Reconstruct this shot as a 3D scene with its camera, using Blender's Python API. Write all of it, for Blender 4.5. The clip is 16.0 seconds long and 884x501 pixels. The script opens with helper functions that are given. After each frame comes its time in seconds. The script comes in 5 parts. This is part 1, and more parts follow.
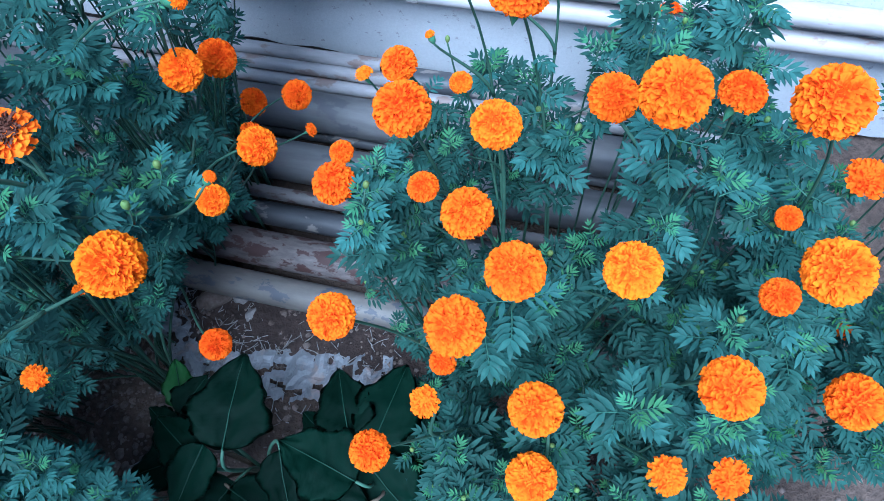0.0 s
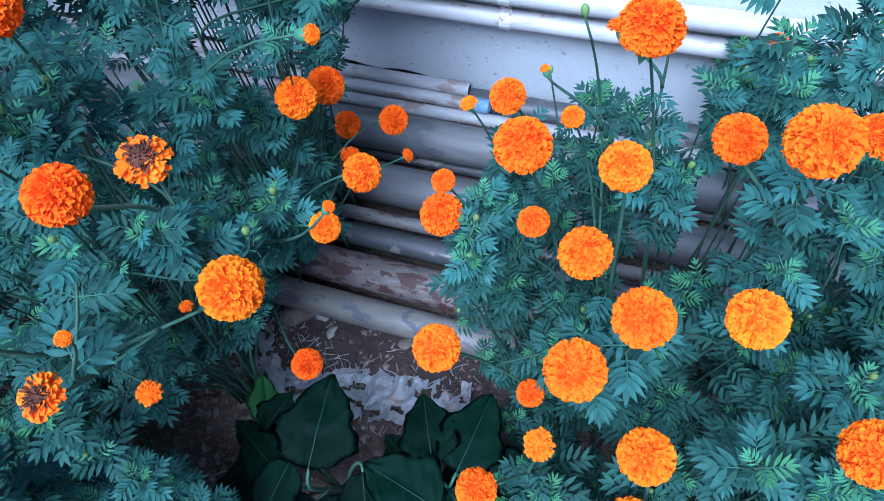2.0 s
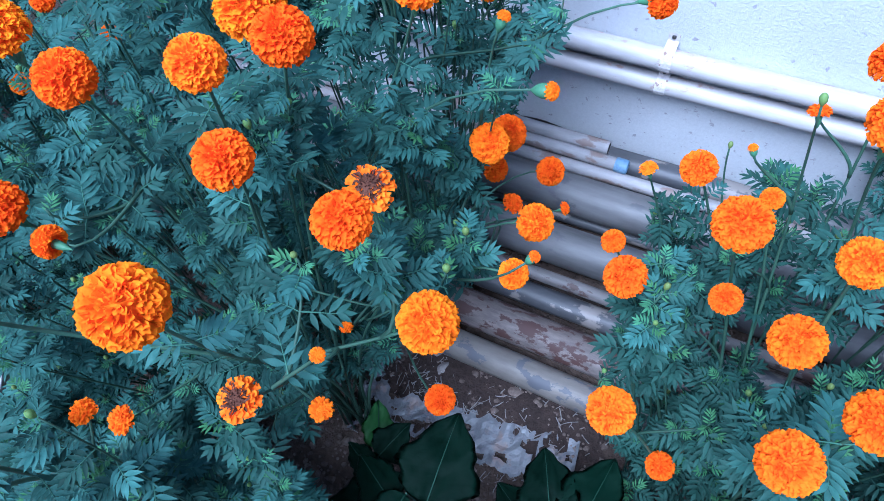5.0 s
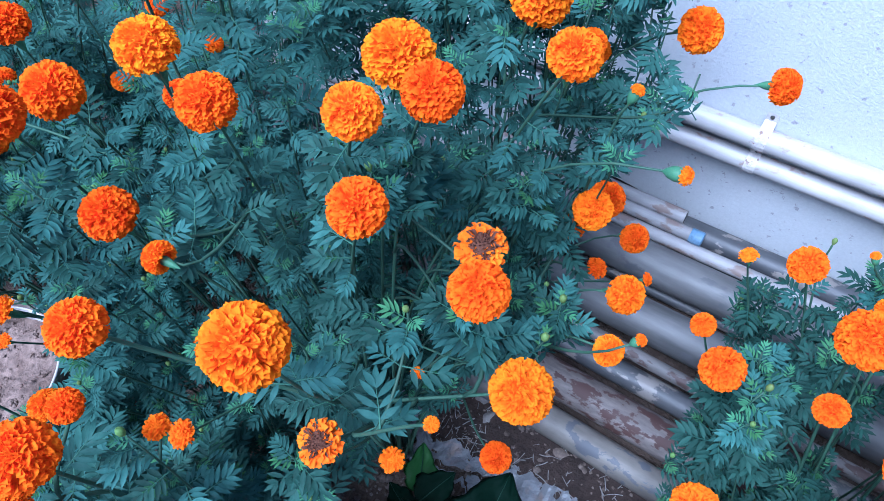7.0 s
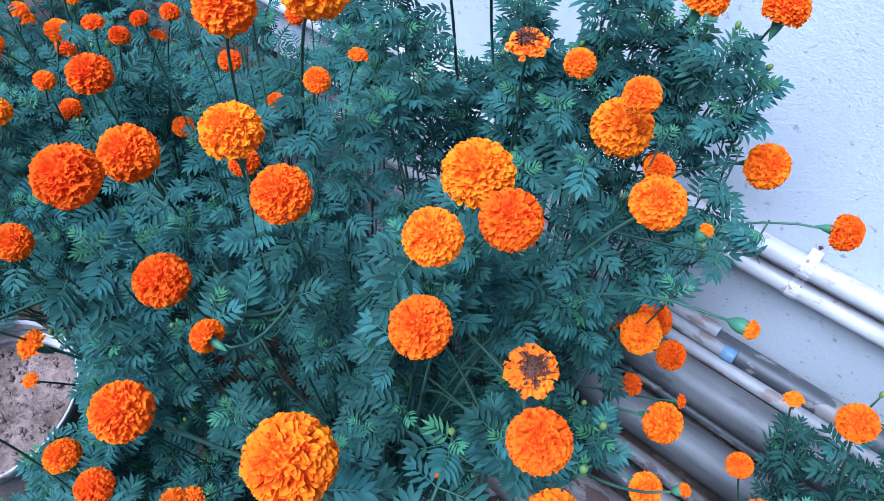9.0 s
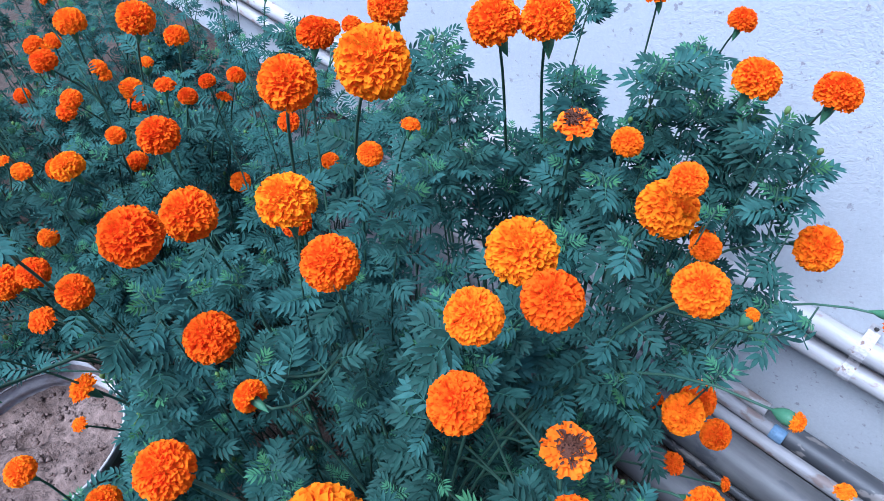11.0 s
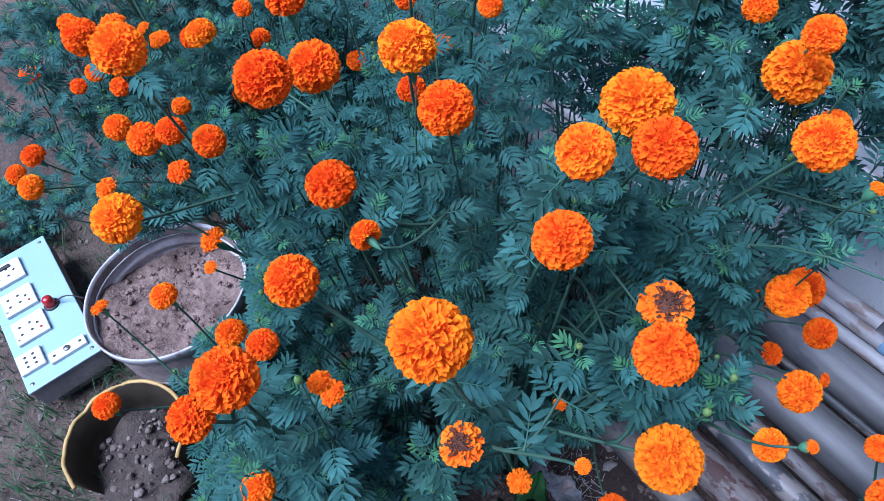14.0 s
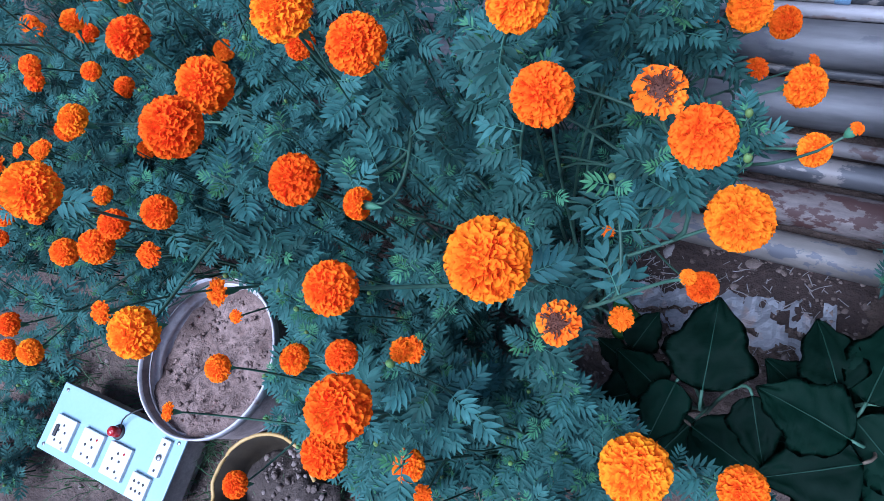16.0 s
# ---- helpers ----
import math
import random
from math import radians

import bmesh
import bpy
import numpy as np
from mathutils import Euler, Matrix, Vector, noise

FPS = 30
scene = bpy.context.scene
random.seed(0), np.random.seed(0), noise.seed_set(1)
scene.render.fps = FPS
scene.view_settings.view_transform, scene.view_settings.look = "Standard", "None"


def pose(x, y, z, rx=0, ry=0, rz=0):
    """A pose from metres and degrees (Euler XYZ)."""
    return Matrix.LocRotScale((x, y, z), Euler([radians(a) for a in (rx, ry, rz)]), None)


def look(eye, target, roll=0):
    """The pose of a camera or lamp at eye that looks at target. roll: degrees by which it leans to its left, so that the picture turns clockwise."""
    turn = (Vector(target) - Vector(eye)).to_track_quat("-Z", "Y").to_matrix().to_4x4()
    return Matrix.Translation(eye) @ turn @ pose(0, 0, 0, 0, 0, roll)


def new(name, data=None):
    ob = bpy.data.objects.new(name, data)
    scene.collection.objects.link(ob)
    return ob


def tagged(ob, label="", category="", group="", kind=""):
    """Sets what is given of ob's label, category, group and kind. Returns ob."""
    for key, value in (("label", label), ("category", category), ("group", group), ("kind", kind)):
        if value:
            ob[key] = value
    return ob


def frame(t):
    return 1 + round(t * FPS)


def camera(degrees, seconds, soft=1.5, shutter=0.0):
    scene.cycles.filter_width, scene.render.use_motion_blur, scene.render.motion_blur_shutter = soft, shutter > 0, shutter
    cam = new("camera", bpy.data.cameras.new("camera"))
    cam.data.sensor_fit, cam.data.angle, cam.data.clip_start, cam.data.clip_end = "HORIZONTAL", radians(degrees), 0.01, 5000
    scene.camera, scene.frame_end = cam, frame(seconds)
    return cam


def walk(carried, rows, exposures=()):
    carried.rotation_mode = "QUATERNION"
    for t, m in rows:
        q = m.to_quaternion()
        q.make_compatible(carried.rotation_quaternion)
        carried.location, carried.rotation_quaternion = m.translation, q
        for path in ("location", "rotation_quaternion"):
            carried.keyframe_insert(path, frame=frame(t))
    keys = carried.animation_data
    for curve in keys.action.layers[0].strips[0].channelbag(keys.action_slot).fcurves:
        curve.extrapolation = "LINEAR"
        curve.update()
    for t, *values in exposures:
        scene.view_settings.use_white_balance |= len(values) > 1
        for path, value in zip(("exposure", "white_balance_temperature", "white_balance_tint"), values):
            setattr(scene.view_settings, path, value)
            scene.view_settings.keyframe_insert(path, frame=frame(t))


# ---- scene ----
cam = camera(65.7, 16.0, soft=0.5, shutter=0.0)
METRES, EYE, TILT, LEAN, TURN = 0.6, 1.555, -65.11, 2.48, 12.12
EXPOSE, KELVIN, TINT = 1.65, 4820, 17
WALL_Y = 1.21
ROWS = [
    (0.0, 0.0, 0.0, 0.0, 0.0, 0.0, -0.0),
    (0.5, -0.0279, 0.0062, 0.0093, 1.46, 0.22, -0.74),
    (1.0, -0.0526, 0.0142, 0.0257, 2.35, 0.33, -1.2),
    (1.5, -0.0779, 0.0097, 0.0288, 3.4, 0.62, -1.47),
    (2.0, -0.1055, 0.0031, 0.0344, 4.71, 1.23, -2.4),
    (2.5, -0.1571, -0.0077, 0.05, 6.44, 2.64, -4.06),
    (3.0, -0.1942, -0.015, 0.0535, 7.09, 3.15, -5.2),
    (3.5, -0.2424, -0.0258, 0.0467, 7.28, 3.38, -6.26),
    (4.0, -0.2894, -0.0363, 0.0339, 8.28, 3.6, -7.33),
    (4.5, -0.3221, -0.0421, 0.032, 9.0, 3.9, -8.73),
    (5.0, -0.3648, -0.049, 0.0275, 9.42, 3.88, -10.78),
    (7.5, -0.5496, -0.0615, 0.0639, 11.85, 6.73, -20.65),
    (8.0, -0.5738, -0.067, 0.0874, 12.27, 7.79, -22.49),
    (8.5, -0.6078, -0.0649, 0.106, 11.77, 8.61, -25.21),
    (9.0, -0.6287, -0.0739, 0.1225, 11.51, 10.13, -26.79),
    (11.5, -0.6348, -0.1066, 0.1528, 16.4, 12.46, -32.58),
    (12.0, -0.6054, -0.1123, 0.1447, 18.09, 11.52, -36.82),
    (12.5, -0.5912, -0.1194, 0.1221, 20.73, 9.89, -40.85),
    (13.0, -0.5742, -0.1134, 0.0961, 21.33, 7.58, -40.53),
    (13.5, -0.5678, -0.1142, 0.0676, 22.2, 5.42, -38.61),
    (14.0, -0.5769, -0.1159, 0.0402, 24.34, 0.65, -34.6),
    (14.5, -0.5786, -0.1195, 0.0236, 22.52, -4.28, -25.38),
    (15.0, -0.5922, -0.1033, 0.0259, 19.56, -5.4, -14.75),
    (15.5, -0.6301, -0.1004, 0.0408, 19.55, -5.77, -7.47),
    (16.0, -0.658, -0.1101, 0.0578, 20.83, -6.73, -0.54),
]
walk(cam, [(t, pose(0, 0, EYE, TILT, LEAN, TURN) @ pose(METRES * x, METRES * y, METRES * z, 90 + pitch, roll, yaw)) for t, x, y, z, yaw, pitch, roll in ROWS],
     exposures=[(t, EXPOSE + e, KELVIN + k, TINT + g) for t, e, k, g in ((0.0, 0.05, -150, -12.0), (2.5, 0.02, -100, -7.0), (5.0, 0.02, -50, -4.0), (9.0, -0.14, 20, -5.0), (11.5, -0.28, 220, -4.0), (14.0, -0.3, 150, 1.0), (16.0, -0.28, 50, 2.0))])

# ---- light: open sky at dusk, sun hidden behind thin cloud ----
world = bpy.data.worlds.new("dusk_sky")
scene.world = world
world.use_nodes = True
wn = world.node_tree.nodes
sky = wn.new("ShaderNodeTexSky")
sky.sky_type, sky.sun_disc = "NISHITA", False
sky.sun_elevation, sky.sun_rotation = radians(62), radians(186)
sky.air_density, sky.dust_density, sky.ozone_density = 1.0, 1.5, 2.0
world.node_tree.links.new(sky.outputs["Color"], wn["Background"].inputs["Color"])
wn["Background"].inputs["Strength"].default_value = 0.055

sun_data = bpy.data.lights.new("sun", "SUN")
sun_data.energy, sun_data.angle, sun_data.color = 3.0, radians(38), (0.97, 0.98, 1.0)
sun = new("sun", sun_data)
sun.matrix_world = look((-0.15, -1.38, 2.6), (0, 0, 0))

# ---- materials ----
def nodes_of(name):
    m = bpy.data.materials.new(name)
    m.use_nodes = True
    t = m.node_tree
    return m, t, t.nodes["Principled BSDF"], t.nodes["Material Output"]


def ramp_node(t, fac, stops):
    r = t.nodes.new("ShaderNodeValToRGB")
    r.color_ramp.elements[0].position, r.color_ramp.elements[0].color = stops[0][0], (*stops[0][1], 1)
    r.color_ramp.elements[1].position, r.color_ramp.elements[1].color = stops[-1][0], (*stops[-1][1], 1)
    for p, c in stops[1:-1]:
        e = r.color_ramp.elements.new(p)
        e.color = (*c, 1)
    t.links.new(fac, r.inputs["Fac"])
    return r.outputs["Color"]


def noise_node(t, scale, detail=4.0, rough=0.55, space="Object", stretch=None):
    co = t.nodes.new("ShaderNodeTexCoord").outputs[space]
    if stretch:
        mp = t.nodes.new("ShaderNodeMapping")
        mp.inputs["Scale"].default_value = stretch
        t.links.new(co, mp.inputs["Vector"])
        co = mp.outputs["Vector"]
    n = t.nodes.new("ShaderNodeTexNoise")
    n.inputs["Scale"].default_value, n.inputs["Detail"].default_value, n.inputs["Roughness"].default_value = scale, detail, rough
    t.links.new(co, n.inputs["Vector"])
    return n.outputs["Fac"]


def mix_node(t, fac, a, b, kind="MIX"):
    n = t.nodes.new("ShaderNodeMix")
    n.data_type, n.blend_type = "RGBA", kind
    for value, k in ((fac, 0), (a, 6), (b, 7)):
        if isinstance(value, bpy.types.NodeSocket):
            t.links.new(value, n.inputs[k])
        else:
            n.inputs[k].default_value = value if k == 0 else (*value, 1)
    return n.outputs[2]


def bump_node(t, bsdf, height, strength, distance):
    b = t.nodes.new("ShaderNodeBump")
    b.inputs["Strength"].default_value, b.inputs["Distance"].default_value = strength, distance
    t.links.new(height, b.inputs["Height"])
    t.links.new(b.outputs["Normal"], bsdf.inputs["Normal"])


def surface(name, dark, light, scale, rough=0.7, fine=None, fine_amount=0.35, bump=0.3, depth=0.004, stretch=None, spots=None, metal=0.0):
    """Base colour between two tones at one scale, fine grain at another, relief from the grain, and spots of wear."""
    m, t, b, out = nodes_of(name)
    big = noise_node(t, scale, stretch=stretch)
    col = ramp_node(t, big, [(0.3, dark), (0.7, light)])
    grain = noise_node(t, fine or scale * 9, 6.0, 0.65, stretch=stretch)
    shade = ramp_node(t, grain, [(0.3, (1 - fine_amount,) * 3), (0.7, (1.0, 1.0, 1.0))])
    col = mix_node(t, 1.0, col, shade, "MULTIPLY")
    if spots:
        sc, lo, hi, tone = spots
        mask = ramp_node(t, noise_node(t, sc, 5.0, 0.6, stretch=stretch and (0.55, 1, 1)), [(lo, (0, 0, 0)), (hi, (1, 1, 1))])
        col = mix_node(t, mask, col, tone)
    t.links.new(col, b.inputs["Base Color"])
    b.inputs["Roughness"].default_value, b.inputs["Metallic"].default_value = rough, metal
    bump_node(t, b, grain, bump, depth)
    return m


def living(name, dark, light, scale, rough, through_light, vary, bump=0.15, hue=0.0, gloss=0.25):
    """Leaf or petal: tone varies from piece to piece, and some light comes through."""
    m, t, b, out = nodes_of(name)
    col = ramp_node(t, noise_node(t, scale, 3.0), [(0.3, dark), (0.7, light)])
    info = t.nodes.new("ShaderNodeObjectInfo").outputs["Random"]
    isle = t.nodes.new("ShaderNodeNewGeometry").outputs["Random Per Island"]
    add = t.nodes.new("ShaderNodeMath")
    add.operation = "ADD"
    t.links.new(info, add.inputs[0])
    few = t.nodes.new("ShaderNodeMath")
    few.operation, few.inputs[1].default_value = "MULTIPLY", 0.5
    t.links.new(isle, few.inputs[0])
    t.links.new(few.outputs[0], add.inputs[1])
    half = t.nodes.new("ShaderNodeMath")
    half.operation, half.inputs[1].default_value = "MULTIPLY", 0.667
    t.links.new(add.outputs[0], half.inputs[0])
    hsv = t.nodes.new("ShaderNodeHueSaturation")
    value = t.nodes.new("ShaderNodeMapRange")
    value.inputs["To Min"].default_value, value.inputs["To Max"].default_value = 1 - vary, 1 + vary
    t.links.new(half.outputs[0], value.inputs["Value"])
    t.links.new(value.outputs["Result"], hsv.inputs["Value"])
    turn = t.nodes.new("ShaderNodeMapRange")
    turn.inputs["To Min"].default_value, turn.inputs["To Max"].default_value = 0.5 - hue, 0.5 + hue
    t.links.new(info, turn.inputs["Value"])
    t.links.new(turn.outputs["Result"], hsv.inputs["Hue"])
    t.links.new(col, hsv.inputs["Color"])
    t.links.new(hsv.outputs["Color"], b.inputs["Base Color"])
    b.inputs["Roughness"].default_value, b.inputs["Specular IOR Level"].default_value = rough, gloss
    bump_node(t, b, noise_node(t, scale * 6, 4.0), bump, 0.002)
    tr = t.nodes.new("ShaderNodeBsdfTranslucent")
    t.links.new(hsv.outputs["Color"], tr.inputs["Color"])
    mx = t.nodes.new("ShaderNodeMixShader")
    mx.inputs[0].default_value = through_light
    t.links.new(b.outputs[0], mx.inputs[1])
    t.links.new(tr.outputs[0], mx.inputs[2])
    t.links.new(mx.outputs[0], out.inputs["Surface"])
    return m


M_LEAF = living("marigold_leaf", (0.0183, 0.0573, 0.0465), (0.0357, 0.093, 0.0755), 3, 0.6, 0.03, 0.6, hue=0.014, gloss=0.08)
M_RIB = living("leaf_rib", (0.04, 0.11, 0.075), (0.055, 0.13, 0.09), 6, 0.5, 0.03, 0.15, gloss=0.1)
M_YOUNG = living("young_leaf", (0.0378, 0.122, 0.054), (0.063, 0.162, 0.072), 3, 0.55, 0.06, 0.35, hue=0.02, gloss=0.08)
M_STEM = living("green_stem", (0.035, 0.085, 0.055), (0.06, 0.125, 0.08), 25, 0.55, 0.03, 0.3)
# darker copy of the stem green: shade inside the bush put into colour
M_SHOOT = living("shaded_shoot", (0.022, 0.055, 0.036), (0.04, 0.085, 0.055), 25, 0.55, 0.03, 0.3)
M_CALYX = living("calyx_green", (0.045, 0.14, 0.08), (0.08, 0.2, 0.1), 40, 0.5, 0.05, 0.2)
M_BUD = living("bud_green", (0.09, 0.16, 0.045), (0.16, 0.24, 0.07), 60, 0.55, 0.1, 0.3, hue=0.02)
M_ORANGE = living("orange_petal", (0.95, 0.175, 0.002), (0.96, 0.24, 0.003), 3, 0.7, 0.4, 0.08, hue=0.008, gloss=0.03)
M_GOLD = living("golden_petal", (0.95, 0.24, 0.002), (0.96, 0.33, 0.003), 3, 0.7, 0.4, 0.06, hue=0.006, gloss=0.03)
M_AMBER = living("amber_petal", (0.95, 0.19, 0.002), (0.96, 0.265, 0.003), 3, 0.7, 0.4, 0.06, hue=0.006, gloss=0.03)
M_FADED = living("faded_petal", (0.93, 0.14, 0.004), (0.94, 0.23, 0.006), 3, 0.65, 0.2, 0.1, gloss=0.05)
M_DEEP = living("deep_orange_petal", (0.95, 0.175, 0.002), (0.96, 0.24, 0.003), 3, 0.7, 0.4, 0.08, hue=0.009, gloss=0.03)
M_BROWN = surface("dried_petal", (0.05, 0.015, 0.008), (0.16, 0.05, 0.02), 60, 0.85)
# own dark green, lowered further for the shade these leaves stand in
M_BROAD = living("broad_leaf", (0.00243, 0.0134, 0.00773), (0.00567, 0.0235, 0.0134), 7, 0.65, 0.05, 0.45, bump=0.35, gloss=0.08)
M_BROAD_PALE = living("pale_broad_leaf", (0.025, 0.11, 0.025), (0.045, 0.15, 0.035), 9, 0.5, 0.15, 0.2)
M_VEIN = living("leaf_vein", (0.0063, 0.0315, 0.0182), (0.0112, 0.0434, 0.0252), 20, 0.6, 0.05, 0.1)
M_WOODY = surface("brown_stem", (0.07, 0.05, 0.035), (0.14, 0.11, 0.07), 30, 0.8)
M_SOIL = surface("dry_soil", (0.0713, 0.0463, 0.0345), (0.167, 0.119, 0.0918), 4.5, 0.95, 55, 0.55, 0.9, 0.02, spots=(9, 0.6, 0.74, (0.07, 0.045, 0.035)))
M_POT_SOIL = surface("pale_potting_soil", (0.16, 0.1, 0.078), (0.36, 0.25, 0.205), 14, 0.95, 70, 0.6, 0.9, 0.012, spots=(16, 0.6, 0.74, (0.12, 0.075, 0.06)))
M_DARK_SOIL = surface("dark_tub_soil", (0.045, 0.032, 0.025), (0.11, 0.08, 0.062), 14, 0.95, 70, 0.5, 0.9, 0.012)
# wet brown earth, its tone darkened further for the shade over the clearing
M_DAMP_SHADED = surface("damp_shaded_soil", (0.0315, 0.0189, 0.0151), (0.0756, 0.0479, 0.0378), 9, 0.9, 80, 0.5, 0.9, 0.014, spots=(30, 0.64, 0.7, (0.22, 0.17, 0.15)))
# blotches are wear; base tones of the ground pipes also hold the clearing's shade
M_PVC_CREAM = surface("weathered_cream_pvc", (0.129, 0.114, 0.0986), (0.198, 0.179, 0.158), 6, 0.6, 30, 0.45, 0.25, 0.001, (0.3, 1, 1), (26, 0.56, 0.58, (0.075, 0.078, 0.09)))
M_PVC_MUD = surface("mottled_muddy_pvc", (0.105, 0.0748, 0.0656), (0.199, 0.17, 0.157), 5, 0.7, 60, 0.6, 0.4, 0.002, (0.3, 1, 1), (34, 0.49, 0.53, (0.05, 0.022, 0.018)))
M_CLOD = surface("soil_clod", (0.111, 0.0782, 0.0612), (0.289, 0.23, 0.196), 18, 0.95, 140, 0.4, 0.8, 0.006)
M_STRAW = surface("dry_straw", (0.27, 0.252, 0.24), (0.45, 0.432, 0.42), 30, 0.8)
M_STONE = surface("grey_stone", (0.2, 0.18, 0.17), (0.38, 0.35, 0.33), 20, 0.9)
M_PLASTER = surface("white_plaster", (0.486, 0.504, 0.522), (0.567, 0.581, 0.594), 2.2, 0.85, 160, 0.12, 0.6, 0.003, spots=(44, 0.635, 0.67, (0.33, 0.32, 0.34)))
# dark masonry, whose tone also stands in for the shadow band under the plaster
M_BASE = surface("old_masonry", (0.07, 0.06, 0.06), (0.2, 0.18, 0.17), 7, 0.95, 60, 0.4, 0.8, 0.01)
M_PVC_WHITE = surface("weathered_white_pvc", (0.368, 0.347, 0.343), (0.517, 0.495, 0.488), 5, 0.5, 40, 0.3, 0.15, 0.001, (0.2, 1, 1), (30, 0.6, 0.66, (0.3, 0.22, 0.19)))
M_PVC_LOOSE = surface("dusty_white_pvc", (0.238, 0.224, 0.22), (0.361, 0.343, 0.339), 5, 0.55, 40, 0.35, 0.2, 0.001, (0.2, 1, 1), (24, 0.56, 0.63, (0.2, 0.15, 0.13)))
# grey, brown and dark pipes: base tone also lowered for the clearing's shade
M_PVC_GREY = surface("dusty_grey_pvc", (0.0775, 0.0796, 0.0838), (0.171, 0.167, 0.165), 5, 0.5, 22, 0.55, 0.3, 0.001, (0.16, 1, 1), (13, 0.56, 0.6, (0.09, 0.09, 0.095)))
M_PVC_BROWN = surface("mud_stained_pvc", (0.118, 0.106, 0.0994), (0.19, 0.174, 0.165), 6, 0.6, 30, 0.45, 0.3, 0.0015, (0.25, 1, 1), (26, 0.52, 0.56, (0.06, 0.035, 0.03)))
M_PVC_DARK = surface("dark_grey_pvc", (0.0453, 0.0476, 0.0544), (0.114, 0.114, 0.118), 7, 0.5, 30, 0.4, 0.25, 0.001, (0.2, 1, 1), (18, 0.55, 0.58, (0.19, 0.17, 0.155)))
# near-black bore: the shade inside a pipe, put into the colour
M_HOLLOW = surface("pipe_bore_shade", (0.02, 0.02, 0.02), (0.05, 0.05, 0.05), 8, 0.9)
M_STRAP = surface("painted_strap", (0.5, 0.46, 0.45), (0.68, 0.65, 0.64), 30, 0.6, 120, 0.3, 0.4, 0.001, spots=(60, 0.58, 0.66, (0.2, 0.12, 0.09)))
M_BLUE_CAP = surface("blue_pipe_socket", (0.13, 0.24, 0.38), (0.2, 0.32, 0.46), 14, 0.5)
# stained plastic; its base tone also carries the shade over the clearing
M_SHEET = surface("torn_white_plastic", (0.171, 0.178, 0.194), (0.271, 0.279, 0.293), 12, 0.4, 80, 0.25, 0.5, 0.004, spots=(20, 0.57, 0.67, (0.25, 0.2, 0.18)))
M_POT = surface("worn_cement_pot", (0.34, 0.3, 0.29), (0.56, 0.52, 0.5), 9, 0.85, 80, 0.3, 0.5, 0.003, spots=(14, 0.58, 0.68, (0.24, 0.19, 0.17)))
M_POT_INSIDE = surface("earthy_pot_inside", (0.2, 0.15, 0.13), (0.4, 0.33, 0.3), 14, 0.9, 70, 0.4, 0.6, 0.004)
M_POT_RIM = surface("pale_pot_rim", (0.391, 0.365, 0.357), (0.578, 0.561, 0.561), 14, 0.8, 90, 0.2, 0.4, 0.002, spots=(16, 0.56, 0.66, (0.22, 0.15, 0.12)))
M_BOARD = surface("pale_blue_board", (0.258, 0.381, 0.428), (0.299, 0.422, 0.469), 5, 0.4, 90, 0.06, 0.1, 0.0006, spots=(18, 0.66, 0.76, (0.2, 0.29, 0.33)))
M_BOARD_SIDE = surface("dusty_board_side", (0.2, 0.17, 0.15), (0.32, 0.28, 0.26), 9, 0.8)
M_SOCKET = surface("white_switch_plastic", (0.496, 0.496, 0.48), (0.56, 0.56, 0.544), 20, 0.35, 120, 0.06, 0.05, 0.0004)
M_SLOT = surface("dark_slot", (0.015, 0.013, 0.012), (0.04, 0.035, 0.03), 30, 0.6)
M_RED = surface("red_lamp", (0.3, 0.01, 0.012), (0.42, 0.02, 0.02), 20, 0.2)
M_METAL = surface("dull_screw", (0.25, 0.24, 0.22), (0.4, 0.38, 0.35), 40, 0.4, metal=0.9)
# near-black wall: the dark inside of the tub is put into its colour
M_TUB = surface("dark_tub_wall", (0.03, 0.023, 0.015), (0.075, 0.055, 0.03), 12, 0.7, 80, 0.25, 0.3, 0.002)
M_TUB_RIM = surface("yellow_tub_rim", (0.36, 0.22, 0.06), (0.52, 0.35, 0.12), 16, 0.6, 80, 0.25, 0.3, 0.002)
M_GRASS = living("weed_green", (0.05, 0.12, 0.05), (0.09, 0.19, 0.08), 20, 0.6, 0.2, 0.3)


# ---- mesh helpers ----
def finish(bm, name, material, smooth=True):
    me = bpy.data.meshes.new(name)
    bm.normal_update()
    bm.to_mesh(me)
    bm.free()
    me.materials.append(material)
    if smooth:
        me.shade_smooth()
    return me


def part(name, bm, material, parent, label="", smooth=True):
    ob = new(name, finish(bm, name, material, smooth))
    ob.parent = parent
    if label:
        ob["label"] = label
    return ob


def thing(name, place, label, category, group="", kind=""):
    ob = new(name)
    ob.empty_display_size = 0.05
    ob.location = place
    return tagged(ob, label, category, group, kind)


def box_bm(sx, sy, sz, at=(0, 0, 0), bevel=0.0, bm=None):
    bm = bm or bmesh.new()
    made = bmesh.ops.create_cube(bm, size=1.0, matrix=Matrix.Translation(at) @ Matrix.Diagonal((sx, sy, sz, 1)))
    if bevel:
        edges = {e for v in made["verts"] for e in v.link_edges}
        bmesh.ops.bevel(bm, geom=list(edges), offset=bevel, segments=2, affect="EDGES", profile=0.6)
    return bm


